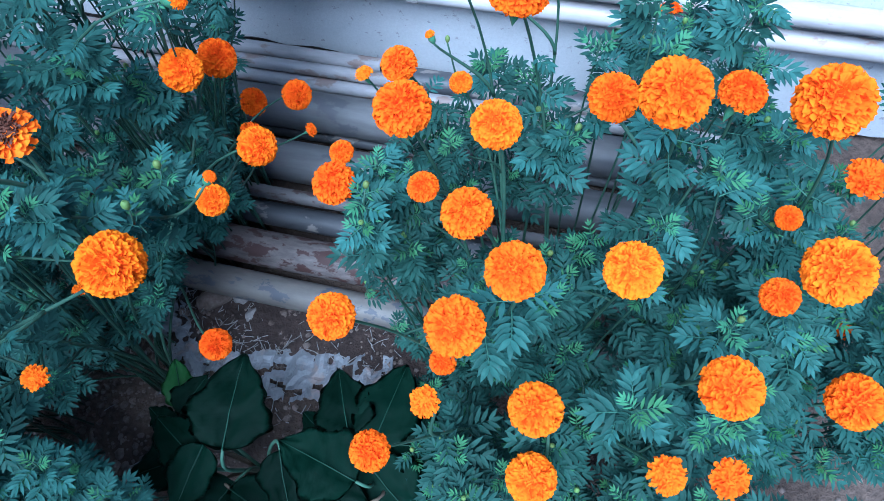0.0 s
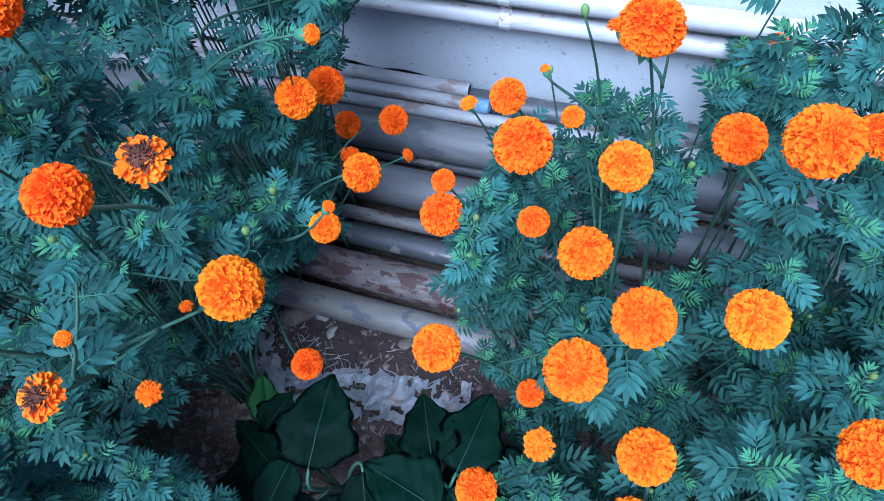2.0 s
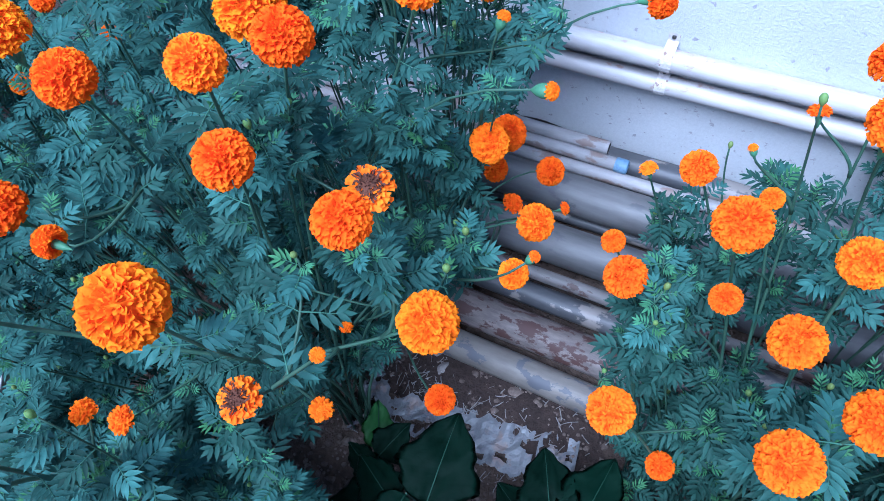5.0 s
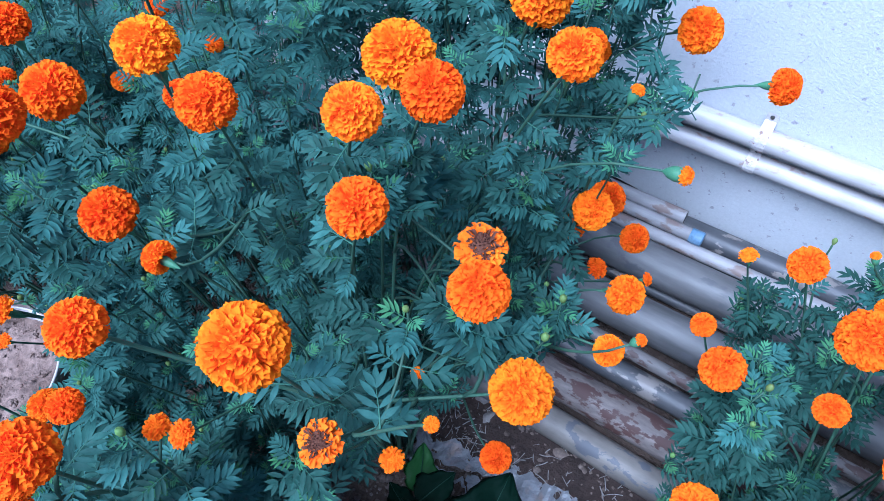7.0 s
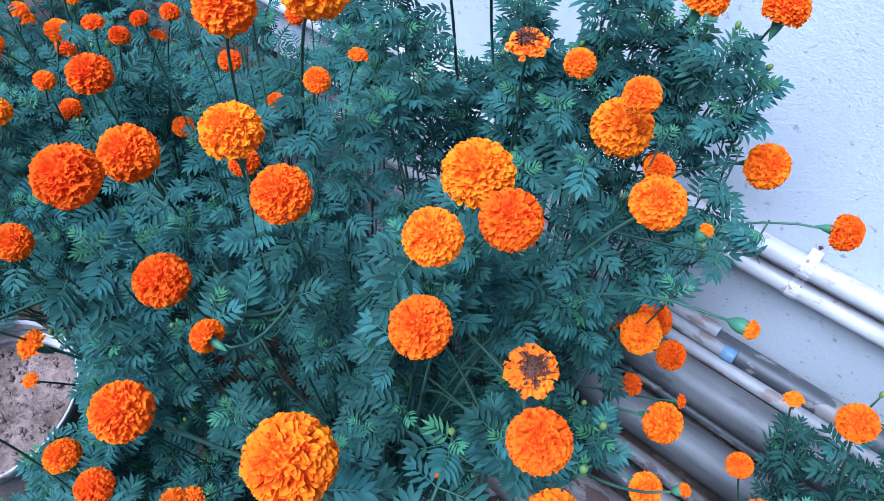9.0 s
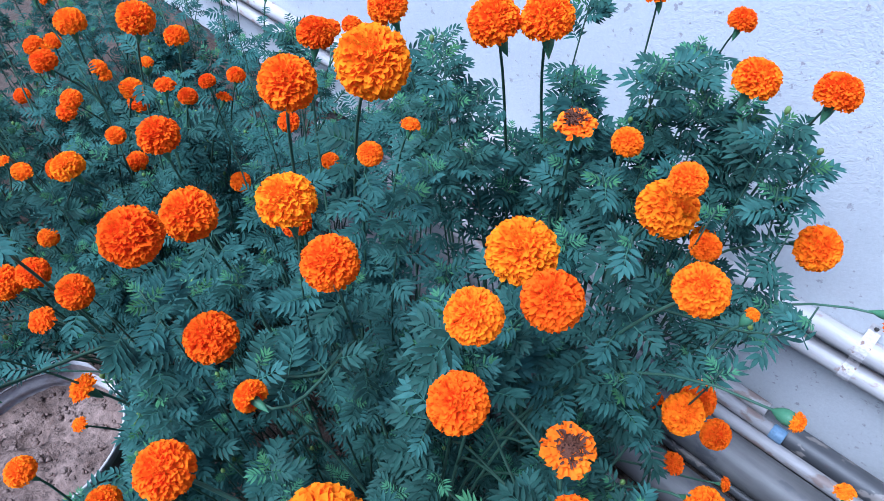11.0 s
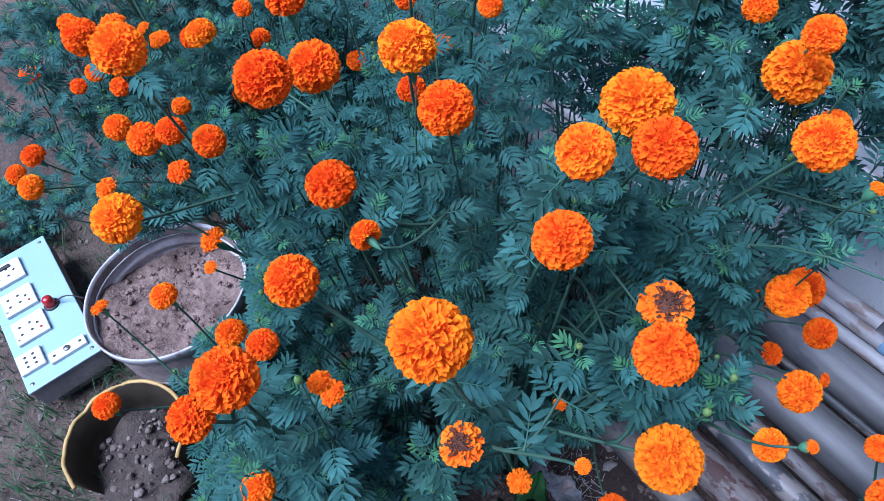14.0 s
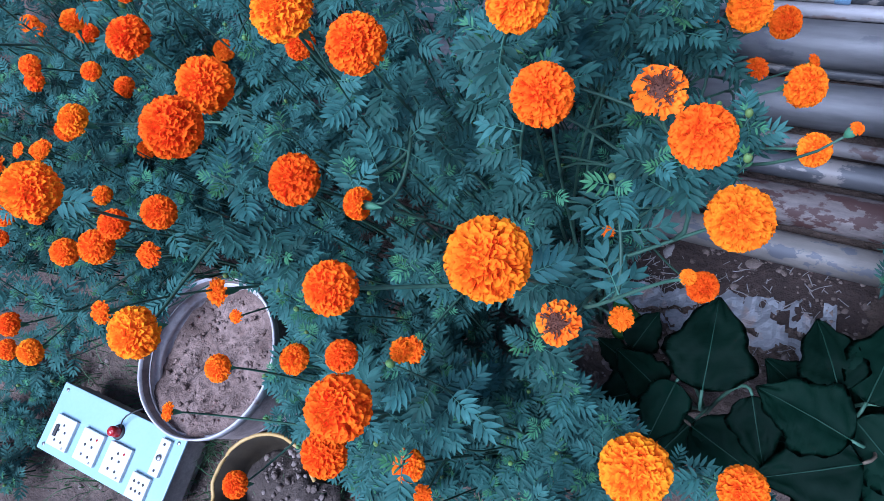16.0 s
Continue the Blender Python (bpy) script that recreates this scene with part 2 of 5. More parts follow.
def tube_bm(points, radii, sides=6, bm=None, caps=True):
    """A round bar along a line of points."""
    bm = bm or bmesh.new()
    rings = []
    ref = Vector((0.31, 0.95, 0.07))
    for i, p in enumerate(points):
        d = (points[min(i + 1, len(points) - 1)] - points[max(i - 1, 0)]).normalized()
        u = d.cross(ref).normalized()
        v = d.cross(u)
        rings.append([bm.verts.new(p + radii[i] * (math.cos(a) * u + math.sin(a) * v)) for a in [2 * math.pi * k / sides for k in range(sides)]])
    for a, b in zip(rings, rings[1:]):
        for k in range(sides):
            bm.faces.new((a[k], a[(k + 1) % sides], b[(k + 1) % sides], b[k]))
    if caps:
        bm.faces.new(rings[0][::-1])
        bm.faces.new(rings[-1])
    return bm


def lathe_bm(profile, sides=32, wobble=0.0, seed=0.0, bm=None):
    """A turned shape from (radius, height) pairs."""
    bm = bm or bmesh.new()
    rings = []
    for r, z in profile:
        ring = []
        for k in range(sides):
            a = 2 * math.pi * k / sides
            w = 1 + wobble * noise.noise(Vector((math.cos(a) * 2, math.sin(a) * 2, z * 8 + seed)))
            ring.append(bm.verts.new((r * w * math.cos(a), r * w * math.sin(a), z)))
        rings.append(ring)
    for a, b in zip(rings, rings[1:]):
        for k in range(sides):
            bm.faces.new((a[k], a[(k + 1) % sides], b[(k + 1) % sides], b[k]))
    return bm


def lump_bm(size, seed, rough=0.35, bm=None, at=(0, 0, 0), level=2):
    """A stone or clod: an uneven rounded lump."""
    bm = bm or bmesh.new()
    made = bmesh.ops.create_icosphere(bm, subdivisions=level, radius=1.0)
    for v in made["verts"]:
        k = 1 + rough * noise.noise(v.co * 1.3 + Vector((seed * 7.1, seed * 3.3, 0)))
        v.co = Vector((v.co.x * size[0], v.co.y * size[1], v.co.z * size[2])) * k + Vector(at)
    return bm


def ground_height(x, y):
    h = 0.02 * noise.noise(Vector((x * 2.1, y * 2.1, 0.3))) + 0.012 * noise.noise(Vector((x * 7, y * 7, 4.0))) + 0.006 * noise.noise(Vector((x * 19, y * 19, 9.0)))
    return h * (1 if abs(x + 0.8) < 2.6 and abs(y) < 2.2 else 0.3) - 0.008


# ---- the setting ----
def build_ground():
    bm = bmesh.new()
    xs = [-400, -60, -12, -5] + [-3.2 + 0.03 * i for i in range(147)] + [3.5, 10, 60, 400]
    ys = [-400, -60, -12, -4] + [-1.7 + 0.03 * i for i in range(97)] + [1.6, 4, 12, 60, 400]
    grid = [[bm.verts.new((x, y, ground_height(x, y))) for y in ys] for x in xs]
    for i in range(len(xs) - 1):
        for j in range(len(ys) - 1):
            bm.faces.new((grid[i][j], grid[i + 1][j], grid[i + 1][j + 1], grid[i][j + 1]))
    ob = new("ground", finish(bm, "ground", M_SOIL))
    return tagged(ob, "bare grey-brown garden soil with small clods", "soil", kind="structure")


def build_wall():
    w = new("wall_back", finish(box_bm(9.0, 0.23, 2.75, (-1.0, WALL_Y + 0.15, 1.225)), "wall_back", M_BASE, False))
    tagged(w, "rough masonry wall under white plaster", "wall", kind="structure")
    # plaster coat with a broken lower edge
    bm = bmesh.new()
    n = 360
    low, high, lowb, highb = [], [], [], []
    for i in range(n + 1):
        x = -5.5 + 9.0 * i / n
        z = 0.062 - 0.034 * min(1.0, max(0.0, (x + 0.62) / 0.12)) + 0.06 * min(0.4, max(0.0, -0.8 - x)) + 0.022 * noise.noise(Vector((x * 2.3, 1.7, 0))) + 0.012 * noise.noise(Vector((x * 11, 5.1, 0)))
        low.append(bm.verts.new((x, WALL_Y, z)))
        lowb.append(bm.verts.new((x, WALL_Y + 0.0345, z + 0.004)))
        high.append(bm.verts.new((x, WALL_Y, 2.62)))
    for i in range(n):
        bm.faces.new((low[i], low[i + 1], high[i + 1], high[i]))
        bm.faces.new((lowb[i], lowb[i + 1], low[i + 1], low[i]))
    part("plaster", bm, M_PLASTER, w, "white plaster with a broken lower edge", smooth=False)
    return w


build_ground()
WALL = build_wall()
# unseen walls, added to cut low side light and deepen the bush shade
for name, sx, sy, x, y in (("unseen_wall_front", 11.4, 0.2, -1.0, -4.6), ("unseen_wall_left", 0.2, 5.7, -6.6, -1.7), ("unseen_wall_right", 0.2, 5.7, 4.6, -1.7)):
    tagged(new(name, finish(box_bm(sx, sy, 1.9, (x, y, 0.85)), name, M_BASE, False)), "plain unseen wall added to block low side light", "wall", kind="structure")


def straight_pipe(name, x0, x1, y, z, r, material, label, slope=0.0, rise=0.0, wall=0.004, group="pipes beside the wall", sag=0.0):
    """A hollow pipe lying along x with open ends."""
    ob = thing(name, (x0, y, z), label, "pipe", group)
    n = 24
    pts = [Vector(((x1 - x0) * i / n, slope * (x1 - x0) * i / n + 0.002 * noise.noise(Vector((i * 0.5, y * 9, 0))), rise * i / n - sag * math.sin(math.pi * i / n))) for i in range(n + 1)]
    bm = tube_bm(pts, [r] * (n + 1), 20, caps=False)
    inner = tube_bm(pts, [r - wall] * (n + 1), 20, caps=False)
    part("pipe_wall", bm, material, ob)
    bmesh.ops.reverse_faces(inner, faces=inner.faces[:])
    part("pipe_bore", inner, M_HOLLOW, ob)
    for p in (pts[0], pts[-1]):
        bm = bmesh.new()
        ring = [(bm.verts.new(p + Vector((0, r * math.cos(a), r * math.sin(a)))), bm.verts.new(p + Vector((0, (r - wall) * math.cos(a), (r - wall) * math.sin(a))))) for a in [2 * math.pi * k / 20 for k in range(20)]]
        for k in range(20):
            a, b = ring[k], ring[(k + 1) % 20]
            bm.faces.new((a[0], b[0], b[1], a[1]))
        part("pipe_end", bm, material, ob)
    return ob
# conduits fixed to the wall
LOW = straight_pipe("wall_pipe", -4.0, 2.6, WALL_Y - 0.03, 0.353, 0.024, M_PVC_WHITE, "thin white plastic pipe clamped along the wall", group="wall pipes")
TOP = straight_pipe("wall_pipe", -4.0, 2.6, WALL_Y - 0.03, 0.43, 0.0265, M_PVC_WHITE, "thicker white plastic pipe clamped along the wall", group="wall pipes")


def pipe_clamp(x):
    ob = thing("pipe_clamp", (x, WALL_Y - 0.06, 0.4), "white metal strap clamp holding two wall pipes", "clamp", "pipe clamps")
    prof = [(0.0575, 0.082), (0.0575, 0.062)] + [(0.03 - 0.0295 * math.sin(a), 0.03 + 0.0295 * math.cos(a)) for a in [math.pi * k / 8 for k in range(9)]] + \
           [(0.03 - 0.027 * math.sin(a), -0.047 + 0.027 * math.cos(a)) for a in [math.pi * k / 8 for k in range(9)]] + [(0.0575, -0.078)]
    bm = bmesh.new()
    rows = [[bm.verts.new((sx, y + k, z)) for k, sx in ((0, -0.013), (0, 0.013), (0.0016, 0.013), (0.0016, -0.013))] for y, z in prof]
    for a, b in zip(rows, rows[1:]):
        for k in range(4):
            bm.faces.new((a[k], b[k], b[(k + 1) % 4], a[(k + 1) % 4]))
    part("strap", bm, M_STRAP, ob, smooth=False)
    for z in (0.074, -0.008):
        bm = lathe_bm([(0.0001, 0.004), (0.004, 0.0035), (0.0052, 0.0)], 10)
        bmesh.ops.rotate(bm, verts=bm.verts[:], matrix=Matrix.Rotation(radians(90), 3, "X"))
        s = part("screw", bm, M_SLOT, ob)
        s.location = (0, 0.056 if z > 0.05 else 0.03, z)
    return ob


CLAMP = pipe_clamp(-0.375)

# loose pipes on the ground beside the wall
straight_pipe("loose_pipe", -2.3, 0.5, 0.53, 0.036, 0.037, M_PVC_CREAM, "dusty cream plastic pipe lying on the soil", slope=-0.02)
straight_pipe("loose_pipe", -2.5, 0.3, 0.617, 0.045, 0.045, M_PVC_MUD, "mud-stained plastic pipe lying among others", slope=-0.012)
straight_pipe("loose_pipe", -2.2, 0.6, 0.712, 0.031, 0.03, M_PVC_DARK, "dark grey plastic pipe streaked with mud", slope=-0.01)
straight_pipe("loose_pipe", -2.4, 0.4, 0.752, 0.075, 0.017, M_PVC_BROWN, "thin mud-brown pipe resting between larger ones", slope=-0.01)
straight_pipe("loose_pipe", -2.6, 0.7, 0.855, 0.054, 0.054, M_PVC_GREY, "wide grey drain pipe lying on the soil", slope=-0.005)
straight_pipe("loose_pipe", -2.4, 0.65, 0.985, 0.085, 0.054, M_PVC_GREY, "wide grey drain pipe resting on the stack", slope=0.0)
straight_pipe("loose_pipe", -2.4, 0.5, 0.955, 0.017, 0.016, M_PVC_DARK, "thin dark pipe under the stack", slope=0.0)
straight_pipe("loose_pipe", -2.4, 0.5, 1.03, 0.017, 0.016, M_PVC_DARK, "thin dark pipe under the stack", slope=0.0)
straight_pipe("loose_pipe", -2.0, 0.55, 1.042, 0.125, 0.018, M_PVC_LOOSE, "thin white plastic pipe with a slight sag", slope=0.004, sag=0.004)
straight_pipe("loose_pipe", -2.2, -0.42, 1.072, 0.148, 0.017, M_PVC_LOOSE, "thin white plastic pipe ending in a blue socket", slope=0.0)
straight_pipe("loose_pipe", -1.9, -0.46, 1.108, 0.157, 0.019, M_PVC_LOOSE, "thin white plastic pipe with an open end")
# added prop for the thin pipes; dark colour stands in for the shaded void
straight_pipe("loose_pipe", -2.0, 0.3, 1.12, 0.1, 0.034, M_PVC_DARK, "added dark pipe filling the shaded gap behind the stack")
straight_pipe("loose_pipe", -2.0, 0.3, 1.12, 0.033, 0.032, M_PVC_DARK, "dark pipe at the foot of the wall")
blue = thing("pipe_socket", (-0.43, 1.072, 0.148), "short blue plastic socket on a thin pipe", "pipe fitting")
bm = lathe_bm([(0.0175, 0.0), (0.0195, 0.002), (0.0195, 0.03), (0.018, 0.033), (0.012, 0.033), (0.012, 0.0)], 16)
bmesh.ops.rotate(bm, verts=bm.verts[:], matrix=Matrix.Rotation(radians(90), 3, "Y"))
part("sleeve", bm, M_BLUE_CAP, blue)


# ---- flowers ----
def pompon(seed, count, spread, ragged, flat=0.9, hollow=0.0, broad=0.05):
    """A marigold head of ruffled petals, one unit across, that faces +Z."""
    rnd = random.Random(seed)
    verts, faces = [], []
    for i in range(count):
        f = (i + 0.5) / count
        th = math.acos(1 - f * (1 - math.cos(spread)))
        ph = i * 2.399963 + rnd.uniform(-0.2, 0.2)
        d = Vector((math.sin(th) * math.cos(ph), math.sin(th) * math.sin(ph), math.cos(th)))
        u = Vector((-math.sin(ph), math.cos(ph), 0))
        v = u.cross(d)
        twist = rnd.gauss(0, 0.75)
        u, v = u * math.cos(twist) + v * math.sin(twist), v * math.cos(twist) - u * math.sin(twist)
        young = max(0.0, 1 - th / 0.55)
        top = 0.5 * (1 + rnd.uniform(-ragged, ragged * 0.6)) * (1 - (0.1 + hollow) * young)
        wide = broad * rnd.uniform(0.8, 1.25) * (1 - 0.45 * young)
        curl = rnd.uniform(-0.01, 0.05) * (1 - 0.55 * young)
        wave, phase = rnd.uniform(0.018, 0.034), rnd.uniform(0, 6.28)
        cup = rnd.uniform(0.02, 0.045) * (1 - 0.4 * young)
        start = len(verts)
        for row, (rad, w, out) in enumerate(((0.7, 0.6, -0.2), (0.92, 0.95, 0.2), (1.0, 1.0, 1.0))):
            for c in range(4):
                s = (c - 1.5) / 1.5
                k = -cup * s * s * (0.6, 1.0, 1.2)[row] + wave * math.sin(phase + 2.6 * s) * (0.1, 0.5, 1.0)[row]
                r = top * rad - 0.02 * s * s * (row == 2) + 0.012 * math.sin(2 * phase + 4 * s) * (row == 2)
                p = d * r + u * (s * wide * w) + v * (out * curl + k)
                verts.append((p.x, p.y, p.z * flat))
        for row in (0, 4):
            a = start + row
            faces += [(a + c, a + c + 1, a + c + 5, a + c + 4) for c in range(3)]
    # the packed heart of the bloom
    start, rings = len(verts), 6
    for i in range(rings + 1):
        th = spread * 0.98 * i / rings
        for k in range(10):
            ph = 2 * math.pi * k / 10
            r = 0.37 * (1 - 0.2 * hollow)
            verts.append((r * math.sin(th) * math.cos(ph), r * math.sin(th) * math.sin(ph), r * math.cos(th) * flat))
    for i in range(rings):
        for k in range(10):
            a, b = start + i * 10 + k, start + i * 10 + (k + 1) % 10
            faces.append((a, a + 10, b + 10, b))
    return verts, faces


def mesh_from(name, verts, faces, material):
    me = bpy.data.meshes.new(name)
    me.from_pydata(verts, [], faces)
    me.materials.append(material)
    me.shade_smooth()
    return me


HEADS = {}
for key, material in (("orange", M_ORANGE), ("gold", M_GOLD), ("amber", M_AMBER), ("deep", M_DEEP)):
    HEADS[key] = [mesh_from("flower_head", *pompon(s, 500, radians(128), 0.07, 0.92, 0.0, 0.049), material) for s in (1, 2, 3, 4)]
HEADS["deep_far"] = [mesh_from("flower_head", *pompon(s, 190, radians(120), 0.08, 0.9, 0.0, 0.075), M_DEEP) for s in (5, 6)]
HEADS["small"] = [mesh_from("flower_head", *pompon(s, 150, radians(95), 0.16, 0.75, 0.0, 0.06), M_DEEP) for s in (11, 12, 13)]
HEADS["dry"] = [mesh_from("flower_head", *pompon(s, 130, radians(112), 0.2, 0.62, 0.25, 0.07), M_FADED) for s in (21, 22)]
TUFT = [mesh_from("dried_centre", *pompon(31, 110, radians(62), 0.3, 0.75, 0.0, 0.03), M_BROWN)]


def calyx_mesh(long):
    prof = [(0.0045, -0.55 * long), (0.055, -0.42 * long), (0.1, -0.3 * long), (0.135, -0.12 * long), (0.15, 0.03), (0.13, 0.06), (0.03, 0.05)]
    return finish(lathe_bm(prof, 10, 0.06, 3.0), "calyx", M_CALYX)


CALYX = calyx_mesh(1.0)
bud_prof = [(0.04, -0.75), (0.16, -0.6), (0.34, -0.3), (0.42, 0.0), (0.4, 0.3), (0.3, 0.5)]
BUD_CUP = finish(lathe_bm(bud_prof, 12, 0.08, 1.0), "bud_cup", M_CALYX)
BUD_TIP = mesh_from("bud_tip", *pompon(41, 130, radians(95), 0.06, 0.9), M_AMBER)
CLOSED = finish(lathe_bm([(0.05, -0.7), (0.2, -0.5), (0.36, -0.15), (0.37, 0.15), (0.25, 0.42), (0.05, 0.55)], 10, 0.1, 5.0), "closed_bud", M_BUD)


# ---- leaves ----
def leaf_arrays(seed, pairs, young=False, fine=True):
    """One feathery leaf, one unit long along +Y with its upper side to +Z, arching to the tip. The faces of the rib come first."""
    rnd = random.Random(seed)
    V, Fc = [], []
    droop = rnd.uniform(0.1, 0.24)

    def spine(s):
        return Vector((0.03 * math.sin(3 * s + seed), s, 0.16 * s - droop * s * s))

    n = 4 if fine else 2
    for i in range(n + 1):
        p, w = spine(0.84 * i / n), 0.015 * (1.3 - i / n)
        V += [p + Vector((-w, 0, 0)), p + Vector((0, 0, w * 1.6)), p + Vector((w, 0, 0))]
    for i in range(n):
        a = i * 3
        Fc += [(a, a + 1, a + 4, a + 3), (a + 1, a + 2, a + 5, a + 4)]
    rib = len(Fc)
    # lance-shaped blades, folded a little along the middle
    stations = ((0.12, 0.42), (0.32, 0.92), (0.52, 1.0), (0.74, 0.66), (0.9, 0.27)) if fine else ((0.27, 0.9), (0.62, 0.88))

    def leaflet(base, way, up, length, width, bend):
        side = way.cross(up).normalized()
        start = len(V)
        V.append(base)
        for f, w in stations:
            c = base + way * (length * f) - up * (length * bend * f * f)
            fold = width * w * 0.34
            V.extend([c - side * (width * w) + up * fold, c, c + side * (width * w) + up * fold])
        V.append(base + way * length - up * (length * bend))
        a = start + 1
        Fc.extend([(start, a + 1, a), (start, a + 2, a + 1)])
        for k in range(len(stations) - 1):
            q = a + 3 * k
            Fc.extend([(q, q + 1, q + 4, q + 3), (q + 1, q + 2, q + 5, q + 4)])
        q = a + 3 * (len(stations) - 1)
        Fc.extend([(q, q + 1, q + 3), (q + 1, q + 2, q + 3)])

    wide = 0.058 if young else 0.068
    for k in range(pairs):
        f = k / (pairs - 1)
        s = 0.24 + 0.54 * f
        size = 0.33 + 0.19 * math.sin(math.pi * (0.22 + 0.62 * f))
        for sgn in (-1, 1):
            ang = radians(62 - 30 * f + rnd.uniform(-5, 5))
            way = Vector((sgn * math.sin(ang), math.cos(ang), rnd.uniform(0.0, 0.16) - 0.6 * droop * s)).normalized()
            up = (Vector((-sgn * 0.16, 0.15 * s, 1)) + Vector((rnd.uniform(-0.14, 0.14), rnd.uniform(-0.14, 0.14), 0))).normalized()
            leaflet(spine(min(s + rnd.uniform(-0.025, 0.025), 0.95)), way, up, size * rnd.uniform(0.9, 1.08), wide * rnd.uniform(0.88, 1.12), rnd.uniform(0.12, 0.3))
    leaflet(spine(0.8), Vector((0, 1, -0.2)).normalized(), Vector((0, 0.25, 1)).normalized(), 0.44, wide, 0.25)
    return np.array([tuple(p) for p in V]), Fc, rib


LEAF_KINDS = ((1, 4), (2, 5), (3, 5), (4, 5), (5, 4))
YOUNG_KINDS = ((11, 4), (12, 3), (13, 4))
LEAVES = [leaf_arrays(s, 4, fine=False)[:2] for s, p in LEAF_KINDS]
YOUNGS = [leaf_arrays(s, p, True, fine=False)[:2] for s, p in YOUNG_KINDS]


def single_leaf(name, arrays, material):
    """A leaf with a paler rib."""
    v, f, rib = arrays
    me = mesh_from(name, v.tolist(), f, material)
    me.materials.append(M_RIB)
    for k in range(rib):
        me.polygons[k].material_index = 1
    return me


LEAF_MESH = [single_leaf("leaf", leaf_arrays(s, p), M_LEAF) for s, p in LEAF_KINDS]
YOUNG_MESH = [single_leaf("young_leaf", leaf_arrays(s, p, True), M_YOUNG) for s, p in YOUNG_KINDS]


def bezier(p0, p1, p2, p3, n):
    out = []
    for i in range(n + 1):
        s = i / n
        out.append(p0 * (1 - s) ** 3 + p1 * (3 * s * (1 - s) ** 2) + p2 * (3 * s * s * (1 - s)) + p3 * s ** 3)
    return out


def leaf_matrix(at, way, size, rnd):
    y = way.normalized()
    up = Vector((0, 0, 0.6)) + (VIEW_FROM - at).normalized() * 0.6 + Vector((rnd.gauss(0, 0.2), rnd.gauss(0, 0.2), 0))
    x = y.cross(up).normalized()
    z = x.cross(y)
    m = Matrix((x, y, z)).transposed().to_4x4()
    m.translation = at
    return m @ Matrix.Scale(size, 4)


def inside(poly, x, y):
    hit = False
    for (x0, y0), (x1, y1) in zip(poly, poly[1:] + poly[:1]):
        if (y0 > y) != (y1 > y) and x < x0 + (x1 - x0) * (y - y0) / (y1 - y0):
            hit = not hit
    return hit


# gap between bushes, fitted to the camera's view: wide at the pipes, narrowing upwards
PIPES_IN_VIEW = [(-0.9, 1.2), (-0.45, 1.2), (-0.46, 0.95), (-0.58, 0.66), (-0.46, 0.57), (-0.45, 0.45), (-0.28, 0.36), (-0.2, 0.27), (-0.2, 0.05), (-0.45, 0.02), (-0.62, 0.0), (-0.78, 0.05), (-0.9, 0.08), (-0.9, 0.2), (-0.82, 0.28), (-0.8, 0.45), (-0.68, 0.74), (-0.82, 0.98)]
PIPES_IN_VIEW_LATE = [(-0.64, 1.2), (-0.25, 1.2), (-0.2, 0.3), (-0.14, 0.03), (-0.38, -0.02), (-0.53, 0.03), (-0.62, 0.1), (-0.64, 0.29), (-0.6, 0.5), (-0.54, 0.64), (-0.45, 0.76), (-0.6, 0.98)]
POT_IN_VIEW = [(-1.76, -0.33), (-1.41, -0.35), (-1.39, -0.1), (-1.5, -0.01), (-1.72, 0.02)]
BOARD_IN_VIEW = [(-2.2, -0.75), (-1.25, -0.75), (-1.25, -0.35), (-1.6, -0.3), (-2.2, -0.3)]


# wall openings fitted to the view: each apex is a camera position
WALL_IN_VIEW = [((-0.213, -0.043, 1.598), [(-0.6, 0.53), (-0.605, 0.394), (-0.723, 0.301), (-0.741, 0.053), (-0.532, 0.027), (-0.25, 0.1), (-0.05, 0.3), (0.016, 0.315), (0.05, 0.6), (-0.6, 0.6)]),
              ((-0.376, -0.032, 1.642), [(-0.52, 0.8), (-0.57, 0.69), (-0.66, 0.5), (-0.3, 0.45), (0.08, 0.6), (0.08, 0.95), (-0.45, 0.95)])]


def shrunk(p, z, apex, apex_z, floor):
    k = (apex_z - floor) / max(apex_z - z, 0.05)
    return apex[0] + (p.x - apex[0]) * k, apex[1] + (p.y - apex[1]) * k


# False where a leaf would cover pipes, pot, board or wall from the camera
def clear_of_view(p):
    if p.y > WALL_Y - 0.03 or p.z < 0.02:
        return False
    if inside(PIPES_IN_VIEW, *shrunk(p, p.z, (0.0, 0.0), 1.56, 0.06)) or inside(PIPES_IN_VIEW_LATE, *shrunk(p, p.z, (-0.38, -0.07), 1.64, 0.06)):
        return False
    for (ax, ay, az), poly in WALL_IN_VIEW:
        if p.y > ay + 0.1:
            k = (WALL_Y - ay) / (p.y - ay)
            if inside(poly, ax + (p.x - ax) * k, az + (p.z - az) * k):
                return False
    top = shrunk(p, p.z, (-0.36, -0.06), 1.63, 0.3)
    return not (inside(POT_IN_VIEW, *top) or inside(BOARD_IN_VIEW, *shrunk(p, p.z, (-0.36, -0.06), 1.63, 0.1)))


def hollow_at(p):
    """Gaps between the clumps of leaves, which let the eye into the dark of the bush."""
    if p.z < 0.45:
        return False
    q = Vector((p.x, p.y, 0.35 * p.z))
    return noise.noise(q * 8.0) + 0.5 * noise.noise(q * 17.0 + Vector((3, 1, 7))) > 0.02


ALL_BLOOMS = []
LEAFY = []  # blooms with a leaf across part of their face
VIEW_FROM = Vector((-0.2, -0.05, 1.6))  # near the camera path; leaves tilt to it, blooms stay uncovered from it


